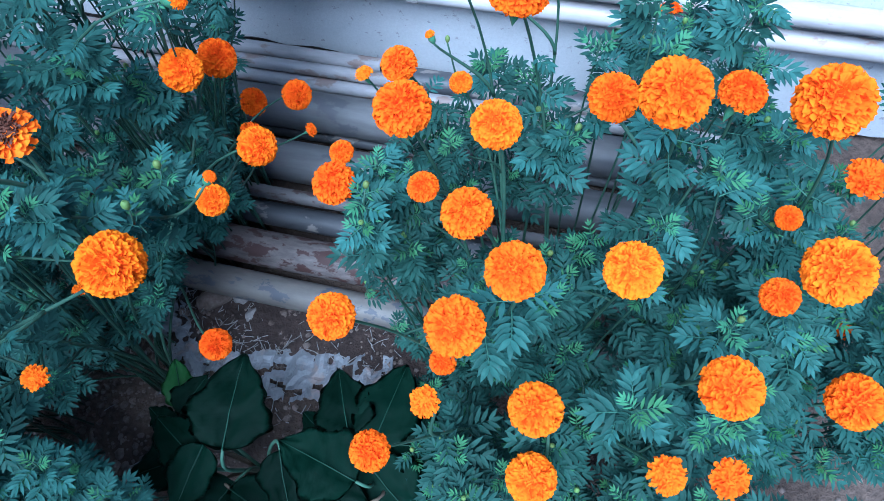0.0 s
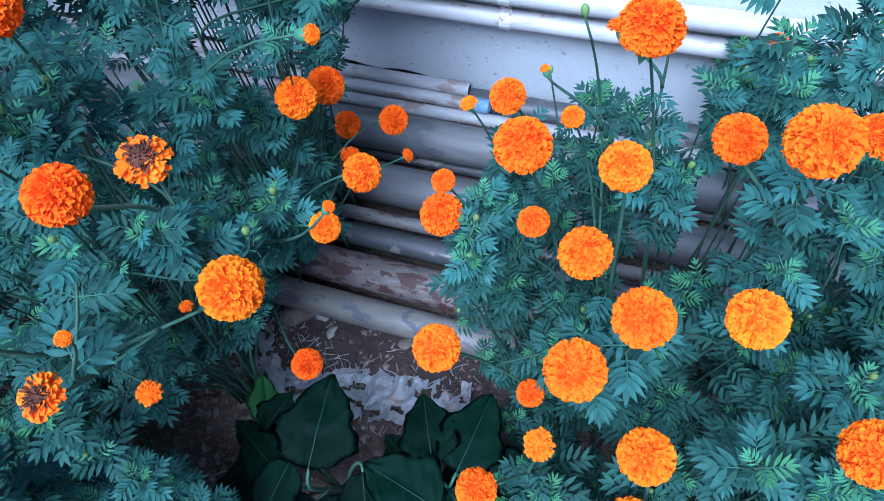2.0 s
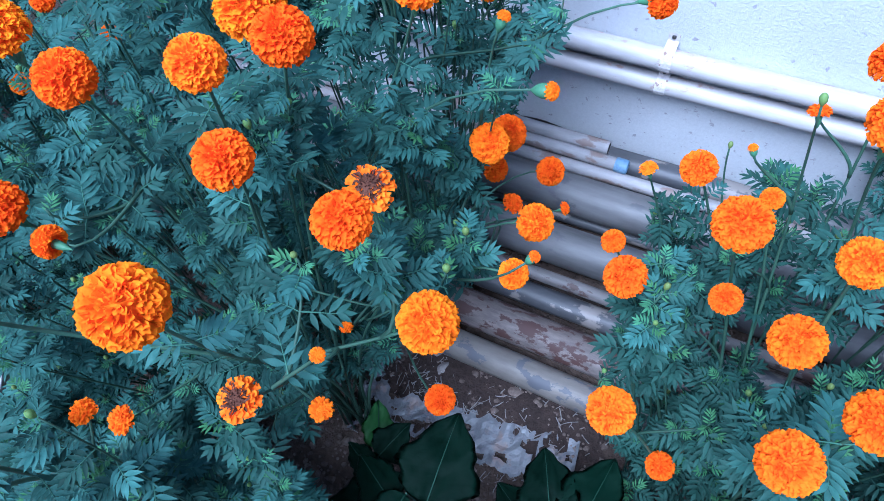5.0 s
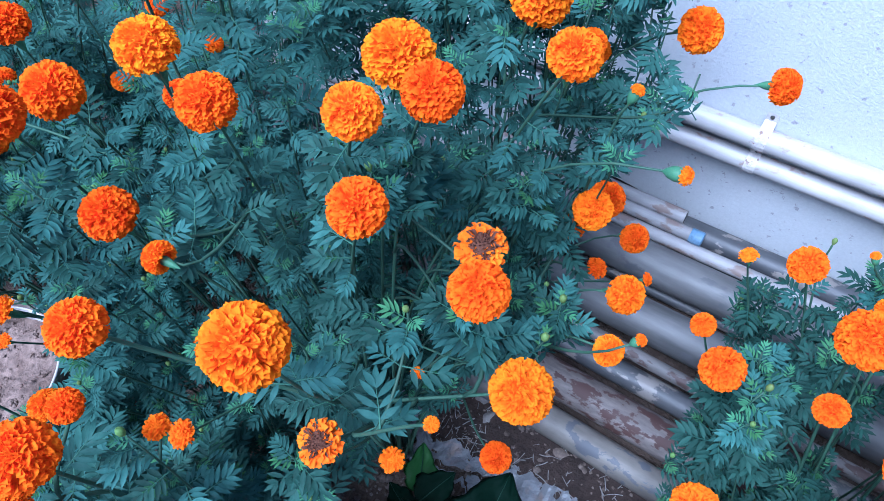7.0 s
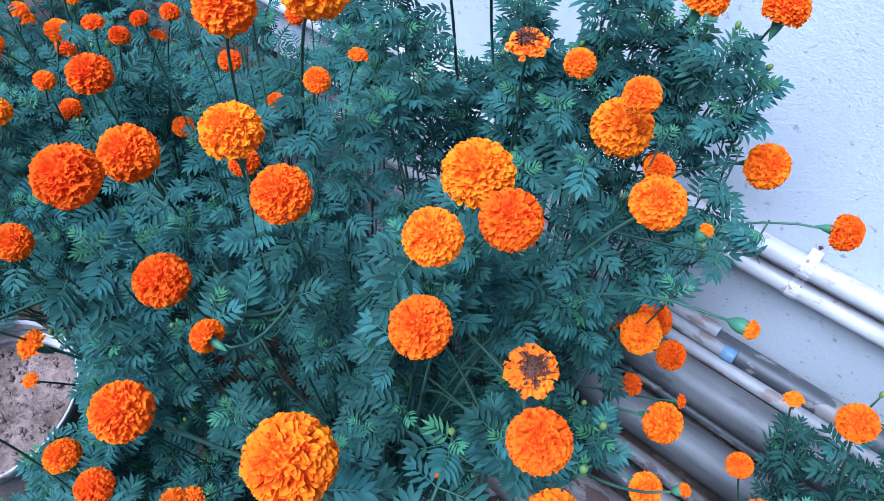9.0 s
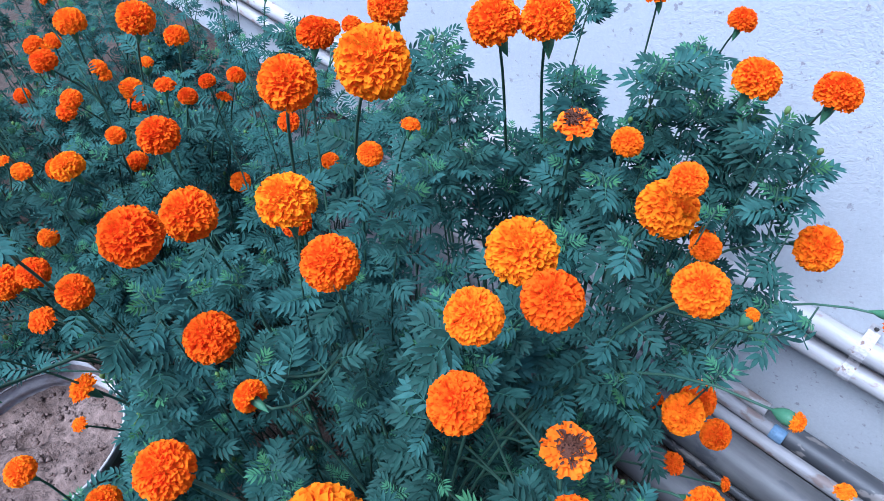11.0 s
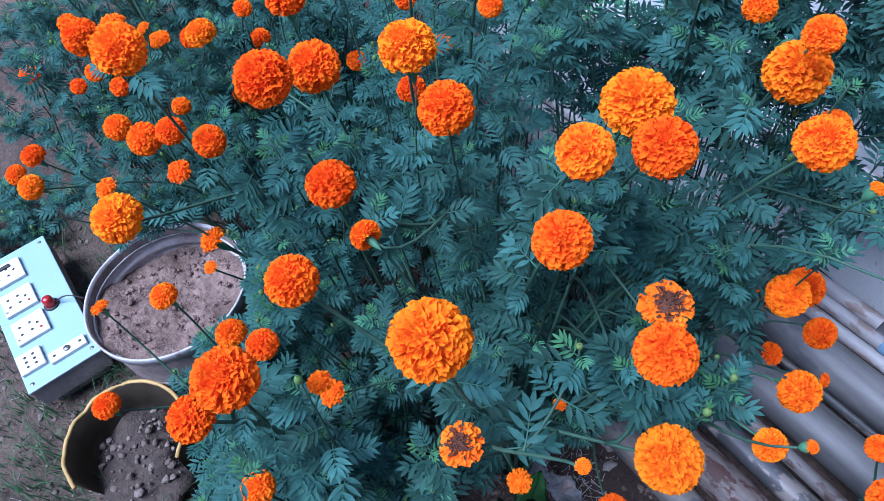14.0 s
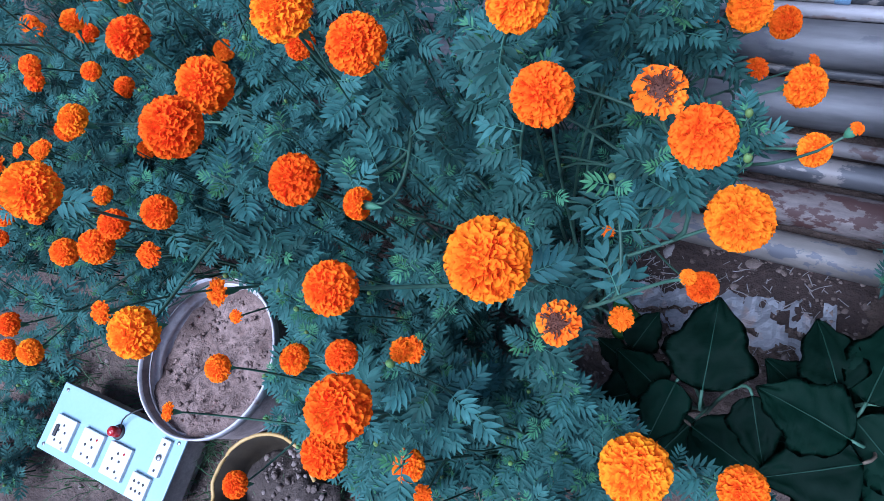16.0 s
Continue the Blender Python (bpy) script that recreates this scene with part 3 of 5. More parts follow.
class Bush:
    """A marigold plant: branches from one root, a flower or bud at each tip, leaves in pairs along the branches."""

    def __init__(self, seed, x, y, label, leaf=0.051):
        self.rnd = random.Random(seed)
        self.root = Vector((x, y, ground_height(x, y) - 0.01))
        self.ob = thing("marigold_plant", self.root, label, "plant", "marigold plants")
        self.leaf = leaf
        self.lines, self.used = [], set()
        self.blooms = []
        self.leaves, self.young, self.pending = [], [], []

    def line_to(self, tip, axis, r0=0.0042, r1=0.002, tries=7, own=None, aside=0.0):
        """A branch to a tip: from the root, or forking off a branch that passes near; the one that hides fewest blooms."""
        rnd = self.rnd
        forks = []
        for i, (pts, bare) in enumerate(self.lines):
            for k in range(4, int(len(pts) * 0.75)):
                if (i, k) in self.used:
                    continue
                q = tip - pts[k]
                if 0.1 < q.length < 0.4 and q.z > 0.6 * q.length and clear_of_view(pts[k]):
                    forks.append((q.length, i, k))
        forks.sort()
        off = tip - self.root
        flat = Vector((off.x, off.y, 0))
        foot = self.root.copy()
        while aside > 0.1:
            foot = self.root + flat * aside
            foot.z = ground_height(foot.x, foot.y) - 0.01
            if clear_of_view(Vector((foot.x, foot.y, 0.1))):
                break
            aside, foot = aside - 0.2, self.root.copy()
        off = tip - foot
        flat = Vector((off.x, off.y, 0))
        p0 = foot + Vector((rnd.uniform(-0.03, 0.03), rnd.uniform(-0.03, 0.03), 0))
        p1 = foot + flat * 0.1 + Vector((rnd.gauss(0, 0.025), rnd.gauss(0, 0.025), off.z * 0.55))
        cands = [(0.1, None, bezier(p0, p1, tip - axis * (0.3 * off.length), tip, 16))]
        step = max(1, len(forks) // tries)
        for dist, i, k in forks[::step][:tries]:
            pts = self.lines[i][0]
            way = (pts[k + 1] - pts[k]).normalized()
            cands.append((dist * 0.2 + 0.8 * math.hypot(tip.x - pts[k].x, tip.y - pts[k].y), (i, k), bezier(pts[k], pts[k] + way * (0.3 * dist), tip - axis * (0.34 * dist), tip, 9)))
        near = [(c, d, (VIEW_FROM - c).normalized()) for c, d in ALL_BLOOMS if (c - tip).length < 0.4 and c != own]
        best = None
        for cost, fork, pts in cands:
            cost += 0.2 * sum(not clear_of_view(p) for p in pts[2:-3:2])
            for p in pts[len(pts) // 3:]:
                for c, d, face in near:
                    q = p - c
                    h = q.dot(face)
                    if h > -0.1 * d and (q - face * h).length < 0.56 * d:
                        cost += 1.0
            if best is None or cost < best[0]:
                best = (cost, fork, pts)
        cost, fork, pts = best
        if fork:
            i, k = fork
            self.used.update(((i, k - 1), (i, k), (i, k + 1)))
            r0 = min(r0, 0.0032)
        n = len(pts) - 1
        return pts, [r0 + (r1 - r0) * i / n for i in range(n + 1)]

    def branches(self):
        """The branches that carry the blooms, once every bloom has its place."""
        todo, self.pending = sorted(self.pending, key=lambda e: -e[4]), []
        for base, way, r1, bare, d, c in todo:
            pts, rad = self.line_to(base, way, r0=0.0034, r1=r1, own=c, aside=0.45)
            self.stalk(pts, rad)
            self.lines.append((pts, bare))

    def bloom(self, x, y, z, d, kind="orange", axis=None, bare=0.09, shady=True, leafy=False):
        rnd, c = self.rnd, Vector((x, y, z))
        out = c - self.root
        given = axis is not None
        if axis is None:
            flat = Vector((out.x, out.y, 0))
            axis = Vector((0, 0, 1)) + flat * 1.1 + Vector((rnd.gauss(0, 0.12), rnd.gauss(0, 0.12), 0))
        axis = Vector(axis).normalized()
        self.blooms.append((c, d, shady))
        ALL_BLOOMS.append((c, d))
        if leafy:
            LEAFY.append(c)
        m = axis.to_track_quat("Z", "Y").to_matrix().to_4x4() @ Matrix.Rotation(rnd.uniform(0, 6.28), 4, "Z")
        low = -0.24 if kind not in ("bud", "closed") else -0.7
        base = c + axis * (low * d) if kind not in ("bud", "closed") else c + axis * (low * d)

        def put(name, me, parent, mm, label=""):
            o = new(name, me)
            o.parent = parent
            o.matrix_basis = mm
            if label:
                o["label"] = label
            return o

        inv = Matrix.Translation(-self.root)
        if kind in ("bud", "closed"):
            mm = inv @ Matrix.Translation(c) @ m @ Matrix.Scale(d, 4)
            if kind == "closed":
                put("bud", CLOSED, self.ob, mm, "closed green flower bud")
            else:
                cup = put("bud", BUD_CUP, self.ob, mm, "green bud opening to orange")
                put("bud_tip", BUD_TIP, cup, Matrix.Translation((0, 0, 0.5)) @ Matrix.Scale(1.1, 4), "folded orange petals")
        else:
            mm = inv @ Matrix.Translation(c - axis * (0.06 * d)) @ m @ Matrix.Scale(d, 4)
            table = HEADS[kind]
            head = put("flower_head", table[rnd.randrange(len(table))], self.ob, mm,
                       {"orange": "round orange ruffled flower", "deep": "round deep red-orange ruffled flower", "deep_far": "round deep red-orange ruffled flower", "gold": "round golden-orange ruffled flower", "amber": "round amber-orange ruffled flower", "small": "small half-open orange flower", "dry": "fading orange flower with a brown centre"}[kind])
            put("calyx", CALYX, head, Matrix.Translation((0, 0, -0.2)), "green calyx")
            if kind == "dry":
                put("dried_centre", TUFT[0], head, Matrix.Translation((0, 0, 0.06)) @ Matrix.Scale(0.8, 4), "dried brown centre")
        way = axis if given else (axis * 0.35 + (VIEW_FROM - c).normalized() * 0.65).normalized()
        self.pending.append((base, way, 0.0019 if d > 0.045 else 0.0015, bare, d, c))

    def stalk(self, pts, rad, name="branch"):
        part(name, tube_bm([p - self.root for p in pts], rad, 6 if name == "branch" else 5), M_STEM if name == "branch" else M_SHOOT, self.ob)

    def grow(self, at, way, size, young=False):
        """A leaf, unless it would block the camera's view of an opening or of a bloom's face."""
        if hollow_at(at + way * (size * 0.4)):
            return
        way = way.normalized()
        spots = [at + way * (size * f) for f in (0.25, 0.6, 1.1)]
        if not all(clear_of_view(p) for p in spots[1:]):
            return
        mid = spots[1]
        for c, d in ALL_BLOOMS:
            q = mid - c
            if q.length_squared > 0.16:
                continue
            face = (VIEW_FROM - c).normalized()
            reach = 0.3 * d if c in LEAFY else 0.5 * d + 0.014
            for p in spots:
                q = p - c
                h = q.dot(face)
                if -0.2 * d < h < 0.3 and (q - face * h).length < reach:
                    return
        (self.young if young else self.leaves).append(leaf_matrix(at, way, size, self.rnd))

    def dress(self, pts, bare, step=0.036, start=0.4):
        rnd = self.rnd
        total = sum((b - a).length for a, b in zip(pts, pts[1:]))
        s, turn, done = total * (start if total < 0.45 else 0.55), rnd.uniform(0, 6.28), 0.0
        stops = []
        while s < total - bare:
            stops.append(s)
            s += step * rnd.uniform(0.8, 1.3)
        k, acc = 0, 0.0
        for st in stops:
            while k < len(pts) - 2 and acc + (pts[k + 1] - pts[k]).length < st:
                acc += (pts[k + 1] - pts[k]).length
                k += 1
            d = (pts[k + 1] - pts[k])
            p = pts[k] + d * ((st - acc) / max(d.length, 1e-6))
            d.normalize()
            u = d.cross(Vector((0.3, 0.2, 0.93))).normalized()
            v = d.cross(u)
            turn += 1.57 + rnd.uniform(-0.4, 0.4)
            for sgn in (1, -1):
                way = (u * math.cos(turn) + v * math.sin(turn)) * sgn
                way.z *= 0.35
                way += d * rnd.uniform(0.05, 0.3) + Vector((0, 0, rnd.uniform(-0.1, 0.2)))
                self.grow(p, way, self.leaf * rnd.uniform(0.7, 1.15) * (1.1 - 0.25 * st / total))

    def shoots(self, count, drop=(0.05, 0.45), spread=0.08):
        """Leafy shoots without flowers, filling the bush below and between the blooms."""
        rnd = self.rnd
        if self.pending:
            self.branches()
        marks = [c for c, d, shady in self.blooms if shady]
        for pts, bare in self.lines:
            self.dress(pts, bare)
        for _ in range(count):
            a, b = rnd.choice(marks), rnd.choice(marks)
            if (a - b).length > 0.45:
                b = a
            s = rnd.random()
            tip = a * (1 - s) + b * s + Vector((rnd.gauss(0, spread), rnd.gauss(0, spread), -rnd.uniform(*drop)))
            tip.z = max(tip.z, rnd.uniform(0.2, 0.36))
            self.shoot(tip)

    def shoot(self, tip):
        rnd = self.rnd
        if self.pending:
            self.branches()
        if not clear_of_view(tip) or hollow_at(tip) or tip.z < 0.05 or any((tip - c).length < d * 0.8 for c, d in ALL_BLOOMS):
            return
        axis = (Vector((0, 0, 1)) + (tip - self.root) * Vector((1, 1, 0)).length * 0.25 + Vector((rnd.gauss(0, 0.2), rnd.gauss(0, 0.2), 0))).normalized()
        pts, rad = self.line_to(tip, axis, 0.0026, 0.0012, 2, aside=0.75)
        if sum(not clear_of_view(p) for p in pts[len(pts) // 2:]) > 1:
            return
        before = len(self.leaves), len(self.young)
        self.dress(pts[6:] if len(pts) > 12 and tip.z > 0.3 else pts, 0.0, 0.036, 0.55)
        turn = rnd.uniform(0, 6.28)
        for k in range(9):
            ang = turn + k * 2.4
            lift = -0.02 + 0.065 * k
            way = Vector((math.cos(ang), math.sin(ang), lift)) + axis * 0.3
            self.grow(tip - axis * 0.006 * (10 - k), way, self.leaf * rnd.uniform(0.85, 1.08) * (1.05 - 0.075 * k), young=k > 5)
        if len(self.leaves) + len(self.young) < sum(before) + 6:
            del self.leaves[before[0]:], self.young[before[1]:]
            return
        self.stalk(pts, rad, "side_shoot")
        if rnd.random() < 0.3:
            o = new("bud", CLOSED)
            o.parent = self.ob
            o.matrix_basis = Matrix.Translation(tip + axis * 0.012 - self.root) @ axis.to_track_quat("Z", "Y").to_matrix().to_4x4() @ Matrix.Scale(rnd.uniform(0.009, 0.014), 4)

    def finish(self, near=True):
        """The uppermost leaves stand alone; those deeper in the bush are joined."""
        for mats, meshes, arrays, name, material, keep in ((self.leaves, LEAF_MESH, LEAVES, "leaf", M_LEAF, 290 if near else 110), (self.young, YOUNG_MESH, YOUNGS, "young_leaf", M_YOUNG, 70 if near else 40)):
            mats.sort(key=lambda m: -m.translation.z)
            for i, m in enumerate(mats[:keep]):
                o = new(name, meshes[i % len(meshes)])
                o.parent = self.ob
                o.matrix_basis = Matrix.Translation(-self.root) @ m
            rest = mats[keep:]
            if not rest:
                continue
            vs, fs, base = [], [], 0
            for i, m in enumerate(rest):
                v, f = arrays[i % len(arrays)]
                a = np.array(m)
                vs.append(v @ a[:3, :3].T + (a[:3, 3] - np.array(self.root)))
                fs += [tuple(k + base for k in q) for q in f]
                base += len(v)
            o = new("foliage", mesh_from("foliage", np.concatenate(vs).tolist(), fs, material))
            o.parent = self.ob
            tagged(o, kind="stuff")


# ---- the marigold plants ----
right = Bush(1, 0.06, 0.40, "bushy green marigold plant with round orange flowers beside the pipes")
right.bloom(-0.161, 0.422, 0.961, 0.064)
right.bloom(-0.053, 0.383, 1.012, 0.05)
right.bloom(-0.263, 0.402, 0.804, 0.057, leafy=True)
right.bloom(-0.074, 0.334, 0.915, 0.057, "amber", leafy=True)
right.bloom(-0.011, 0.247, 0.987, 0.056)
right.bloom(-0.059, 0.201, 0.934, 0.06)
right.bloom(-0.223, 0.235, 0.779, 0.059)
right.bloom(0.11, 0.317, 0.881, 0.063, "amber", leafy=True)
right.bloom(0.099, 0.403, 1.07, 0.064, "amber")
right.bloom(0.062, 0.503, 0.926, 0.058, leafy=True)
right.bloom(0.205, 0.546, 0.914, 0.054, leafy=True)
right.bloom(0.196, 0.189, 0.944, 0.057)
right.bloom(0.035, 0.172, 0.784, 0.062, "amber", leafy=True)
right.bloom(-0.132, 0.087, 0.808, 0.045)
right.bloom(-0.077, 0.136, 0.881, 0.032, "small")
right.bloom(0.213, 0.153, 0.656, 0.05, "small")
right.bloom(0.277, 0.157, 0.694, 0.05, "small")
right.bloom(0.051, 0.119, 0.612, 0.068)
right.bloom(-0.143, 0.403, 0.831, 0.04, leafy=True)
right.bloom(-0.225, 0.602, 0.806, 0.052)
right.bloom(-0.306, 0.518, 0.688, 0.038)
right.bloom(-0.294, 0.633, 0.732, 0.029, "small")
right.bloom(-0.127, 0.558, 0.842, 0.031)
right.bloom(-0.098, 0.746, 0.818, 0.033, "small")
right.bloom(-0.056, 0.527, 1.048, 0.066)
right.bloom(-0.168, 0.583, 0.886, 0.012, "bud", bare=0.2, shady=False)
right.bloom(-0.192, 0.758, 0.69, 0.011, "closed", bare=0.2, shady=False)
right.bloom(-0.127, 0.564, 1.016, 0.013, "closed", bare=0.2, shady=False)
right.bloom(-0.046, 0.737, 0.938, 0.065)
right.bloom(-0.12, 0.317, 0.365, 0.05)
right_end = Bush(9, 0.42, 0.44, "bushy green marigold plant at the end of the pipes")
right_end.bloom(0.267, 0.487, 0.989, 0.077, "amber")
right_end.bloom(0.332, 0.373, 0.852, 0.077)
right_end.bloom(0.424, 0.281, 0.691, 0.07)
right_end.bloom(0.259, 0.315, 0.883, 0.041, leafy=True)
right_end.bloom(0.322, 0.494, 0.744, 0.035)
right_end.bloom(0.408, 0.553, 0.773, 0.06, "small")
right_end.bloom(0.61, 0.554, 0.27, 0.04, "small")
right_end.bloom(0.191, 1.081, 0.496, 0.045, "small")
mid = Bush(2, -0.76, 0.24, "tall green marigold plant with many orange and golden flowers")
mid.bloom(-0.358, 0.316, 0.921, 0.014, "bud", bare=0.25, axis=(0.5, 0.2, 0.8))
mid.bloom(-0.437, 0.209, 0.901, 0.073, "gold", bare=0.12)
mid.bloom(-0.497, 0.248, 0.443, 0.056, "deep", bare=0.3, axis=(0.6, -0.2, 0.5))
mid.bloom(-0.549, 0.092, 0.776, 0.032, "small")
mid.bloom(-0.416, 0.484, 0.722, 0.06, "deep", bare=0.2, axis=(0.8, -0.1, 0.5))
mid.bloom(-0.499, 0.514, 0.839, 0.058, "deep", bare=0.16, axis=(0.7, -0.2, 0.6))
mid.bloom(-0.51, 0.604, 0.758, 0.059, "deep", bare=0.16, axis=(0.6, 0.1, 0.6))
mid.bloom(-0.629, 0.786, 0.385, 0.061, "deep", bare=0.2, axis=(0.9, 0.1, 0.3))
mid.bloom(-0.482, 0.729, 0.515, 0.058, "deep", bare=0.25, axis=(0.8, -0.2, 0.5))
mid.bloom(-0.423, 0.64, 0.542, 0.026, "small", bare=0.2, axis=(0.7, 0.2, 0.5))
mid.bloom(-0.498, 0.58, 0.601, 0.039, "small", bare=0.15, axis=(0.4, 0.1, 0.7))
mid.bloom(-0.385, 0.33, 0.843, 0.04, "deep", bare=0.15, axis=(0.7, -0.2, 0.5))
mid.bloom(-0.397, 0.444, 1.05, 0.02, "bud", bare=0.15, axis=(0.8, -0.1, 0.3))
mid.bloom(-0.486, 0.538, 1.037, 0.017, "bud")
mid.bloom(-0.453, 0.08, 1.077, 0.013, "bud")
mid.bloom(-0.614, 0.225, 1.223, 0.05, "deep")
mid.bloom(-0.601, 0.191, 1.142, 0.056, "deep")
mid.bloom(-0.46, 0.17, 1.155, 0.05, "deep")
mid.bloom(-0.54, 0.293, 0.996, 0.058, "dry")
mid.bloom(-0.603, 0.041, 1.129, 0.075, "gold", axis=(0.02, -0.12, 1.0))
mid.bloom(-0.593, 0.044, 0.893, 0.051, "dry")
mid.bloom(-0.594, 0.307, 1.187, 0.058, "deep")
mid.bloom(-0.663, 0.346, 1.172, 0.073, "gold")
mid.bloom(-0.874, -0.026, 0.647, 0.044, "small")
mid.bloom(-0.631, 0.24, 0.652, 0.022, "small")
mid.bloom(-0.504, 0.402, 1.195, 0.051, "deep")
mid.bloom(-0.877, 0.218, 1.189, 0.064, "gold")
mid.bloom(-0.8, 0.209, 1.158, 0.061, "deep")
mid.bloom(-0.935, 0.104, 1.004, 0.066, "deep")
mid.bloom(-0.747, -0.022, 1.116, 0.053, "deep")
mid.bloom(-0.819, 0.088, 1.023, 0.038, "deep", axis=(-0.9, -0.1, 0.15))
mid.bloom(-1.066, 0.316, 0.954, 0.046, "deep")
wallside = Bush(3, -0.78, 0.62, "tall marigold plant leaning towards the white wall")
wallside.bloom(-0.609, 0.535, 1.134, 0.07, "gold")
wallside.bloom(-0.584, 0.502, 1.211, 0.039, "deep")
wallside.bloom(-0.725, 0.629, 1.111, 0.042, "deep")
wallside.bloom(-0.744, 0.532, 1.183, 0.047, "dry")
wallside.bloom(-0.595, 0.66, 0.985, 0.043, "deep")
wallside.bloom(-0.493, 0.824, 0.928, 0.069, "deep", bare=0.45, shady=False, axis=(0.8, -0.25, 0.5))
wallside.bloom(-0.356, 0.848, 0.861, 0.056, "deep", bare=0.5, shady=False, axis=(1.0, 0.05, 0.3))
wallside.bloom(-0.679, 0.9, 0.762, 0.05, "deep")
wallside.bloom(-0.891, 0.548, 1.252, 0.066, "deep")
wallside.bloom(-0.841, 0.589, 1.258, 0.066, "deep")
wallside.bloom(-0.765, 0.988, 1.122, 0.045, "deep")
wallside.bloom(-0.65, 0.795, 1.16, 0.062, "deep")
wallside.bloom(-0.572, 0.886, 1.13, 0.062, "deep")
wallside.bloom(-0.879, 0.919, 1.156, 0.045, "deep")
wallside.bloom(-1.168, 0.61, 1.152, 0.065, "deep")
back = Bush(4, -1.12, 0.34, "green marigold plant with orange flowers in the row")
back.bloom(-0.991, 0.086, 1.152, 0.069, "deep")
back.bloom(-1.04, 0.166, 1.096, 0.07, "deep")
back.bloom(-0.863, 0.322, 1.195, 0.029, "deep")
back.bloom(-1.045, 0.536, 1.024, 0.033, "small")
back.bloom(-0.935, 0.282, 1.274, 0.062, "deep")
back.bloom(-0.848, 0.329, 1.314, 0.075, "gold")
back.bloom(-1.292, 0.552, 1.082, 0.065, "deep")
back.bloom(-1.292, 0.243, 1.041, 0.065, "deep")
back.bloom(-1.568, 0.149, 0.877, 0.061, "gold")
back.bloom(-1.56, 0.451, 0.916, 0.035, "deep")
back.bloom(-1.067, -0.14, 1.008, 0.067, "gold")
back.bloom(-1.238, -0.139, 0.918, 0.036, "small")
back.bloom(-1.3, -0.044, 0.644, 0.055, "small", bare=0.2)
back.bloom(-1.163, -0.075, 0.73, 0.025, "small", bare=0.2)
far = Bush(5, -1.62, 0.2, "dense marigold plant with small orange flowers beside the pot")
far.bloom(-1.685, 0.469, 0.96, 0.05, "deep")
far.bloom(-1.87, 0.252, 0.923, 0.055, "deep")
far.bloom(-1.784, 0.313, 1.019, 0.06, "deep")
far.bloom(-1.456, 0.33, 1.138, 0.06, "deep")
far.bloom(-1.795, 0.099, 0.764, 0.04, "deep")
far.bloom(-1.848, 0.085, 0.767, 0.028, "small")
far.bloom(-1.608, 0.537, 0.869, 0.04, "deep")
far.bloom(-1.591, 0.416, 0.884, 0.04, "deep")
far.bloom(-1.555, 0.473, 0.868, 0.034, "small")
far.bloom(-1.516, 0.354, 0.973, 0.04, "small")
far.bloom(-1.609, 0.365, 0.963, 0.025, "bud")
far.bloom(-1.637, -0.042, 0.933, 0.07, "deep")
far.bloom(-1.0, -0.036, 1.252, 0.054, "deep")
far.bloom(-1.752, 0.076, 0.936, 0.068, "deep")
far.bloom(-1.798, 0.099, 1.02, 0.068, "deep")
far.bloom(-1.609, 0.015, 0.938, 0.055, "small")
far.bloom(-1.618, 0.086, 0.87, 0.035, "small")
far.bloom(-1.691, 0.073, 0.864, 0.025, "small")
far.bloom(-1.475, -0.047, 0.79, 0.066, "deep")
far.bloom(-1.443, 0.0, 0.803, 0.056, "deep")
far.bloom(-1.171, 0.022, 0.96, 0.05, "deep")
far.bloom(-1.594, -0.076, 0.754, 0.055, "deep")
far.bloom(-1.307, -0.031, 0.822, 0.044, "small")
far.bloom(-1.677, -0.288, 0.661, 0.055, "gold")
far.bloom(-1.847, -0.265, 0.61, 0.055, "deep")
far.bloom(-1.897, -0.328, 0.55, 0.05, "deep")
front = Bush(6, -0.72, -0.06, "low marigold plant with orange flowers beside the pot")
front.bloom(-1.057, -0.153, 0.848, 0.041, "deep", bare=0.3)
front.bloom(-1.246, -0.265, 0.695, 0.034, "small", bare=0.4)
front.bloom(-1.016, -0.104, 0.74, 0.05, "deep")
front.bloom(-0.751, -0.076, 1.046, 0.034, "deep")
front.bloom(-0.682, -0.117, 1.133, 0.058, "deep")
front.bloom(-0.762, -0.178, 0.988, 0.052, "deep")
front.bloom(-1.066, -0.323, 0.687, 0.045, "deep", bare=0.2)
front.bloom(-0.792, -0.187, 0.696, 0.051, "deep")
front.bloom(-0.797, -0.04, 0.833, 0.035, "small")
front.bloom(-0.472, -0.079, 0.849, 0.078, "gold")
front.bloom(-0.363, -0.054, 0.625, 0.065, "deep")
front.bloom(-0.802, -0.233, 0.572, 0.035, "small")
far_row = Bush(7, -2.1, 0.66, "dense marigold plant far along the wall")
for k in range(16):
    far_row.bloom(-2.1 + 0.6 * math.cos(k * 2.4), 0.66 + 0.36 * math.sin(k * 2.4), 0.62 + 0.05 * (k % 5), 0.045 + 0.004 * (k % 4), "deep_far")
left_row = Bush(8, -2.15, 0.16, "dense marigold plant beyond the pot")
for k in range(16):
    left_row.bloom(-2.1 + 0.42 * math.cos(k * 2.4), 0.2 + 0.24 * math.sin(k * 2.4), 0.62 + 0.06 * (k % 5), 0.042 + 0.004 * (k % 4), "deep_far")
end_row = Bush(12, -2.95, 0.5, "dense marigold plant at the end of the bed")
for k in range(14):
    end_row.bloom(-2.95 + 0.5 * math.cos(k * 2.4), 0.5 + 0.42 * math.sin(k * 2.4), 0.52 + 0.05 * (k % 5), 0.045 + 0.004 * (k % 4), "deep_far")
corner = Bush(10, -2.55, -0.1, "dense marigold plant behind the electrical board")
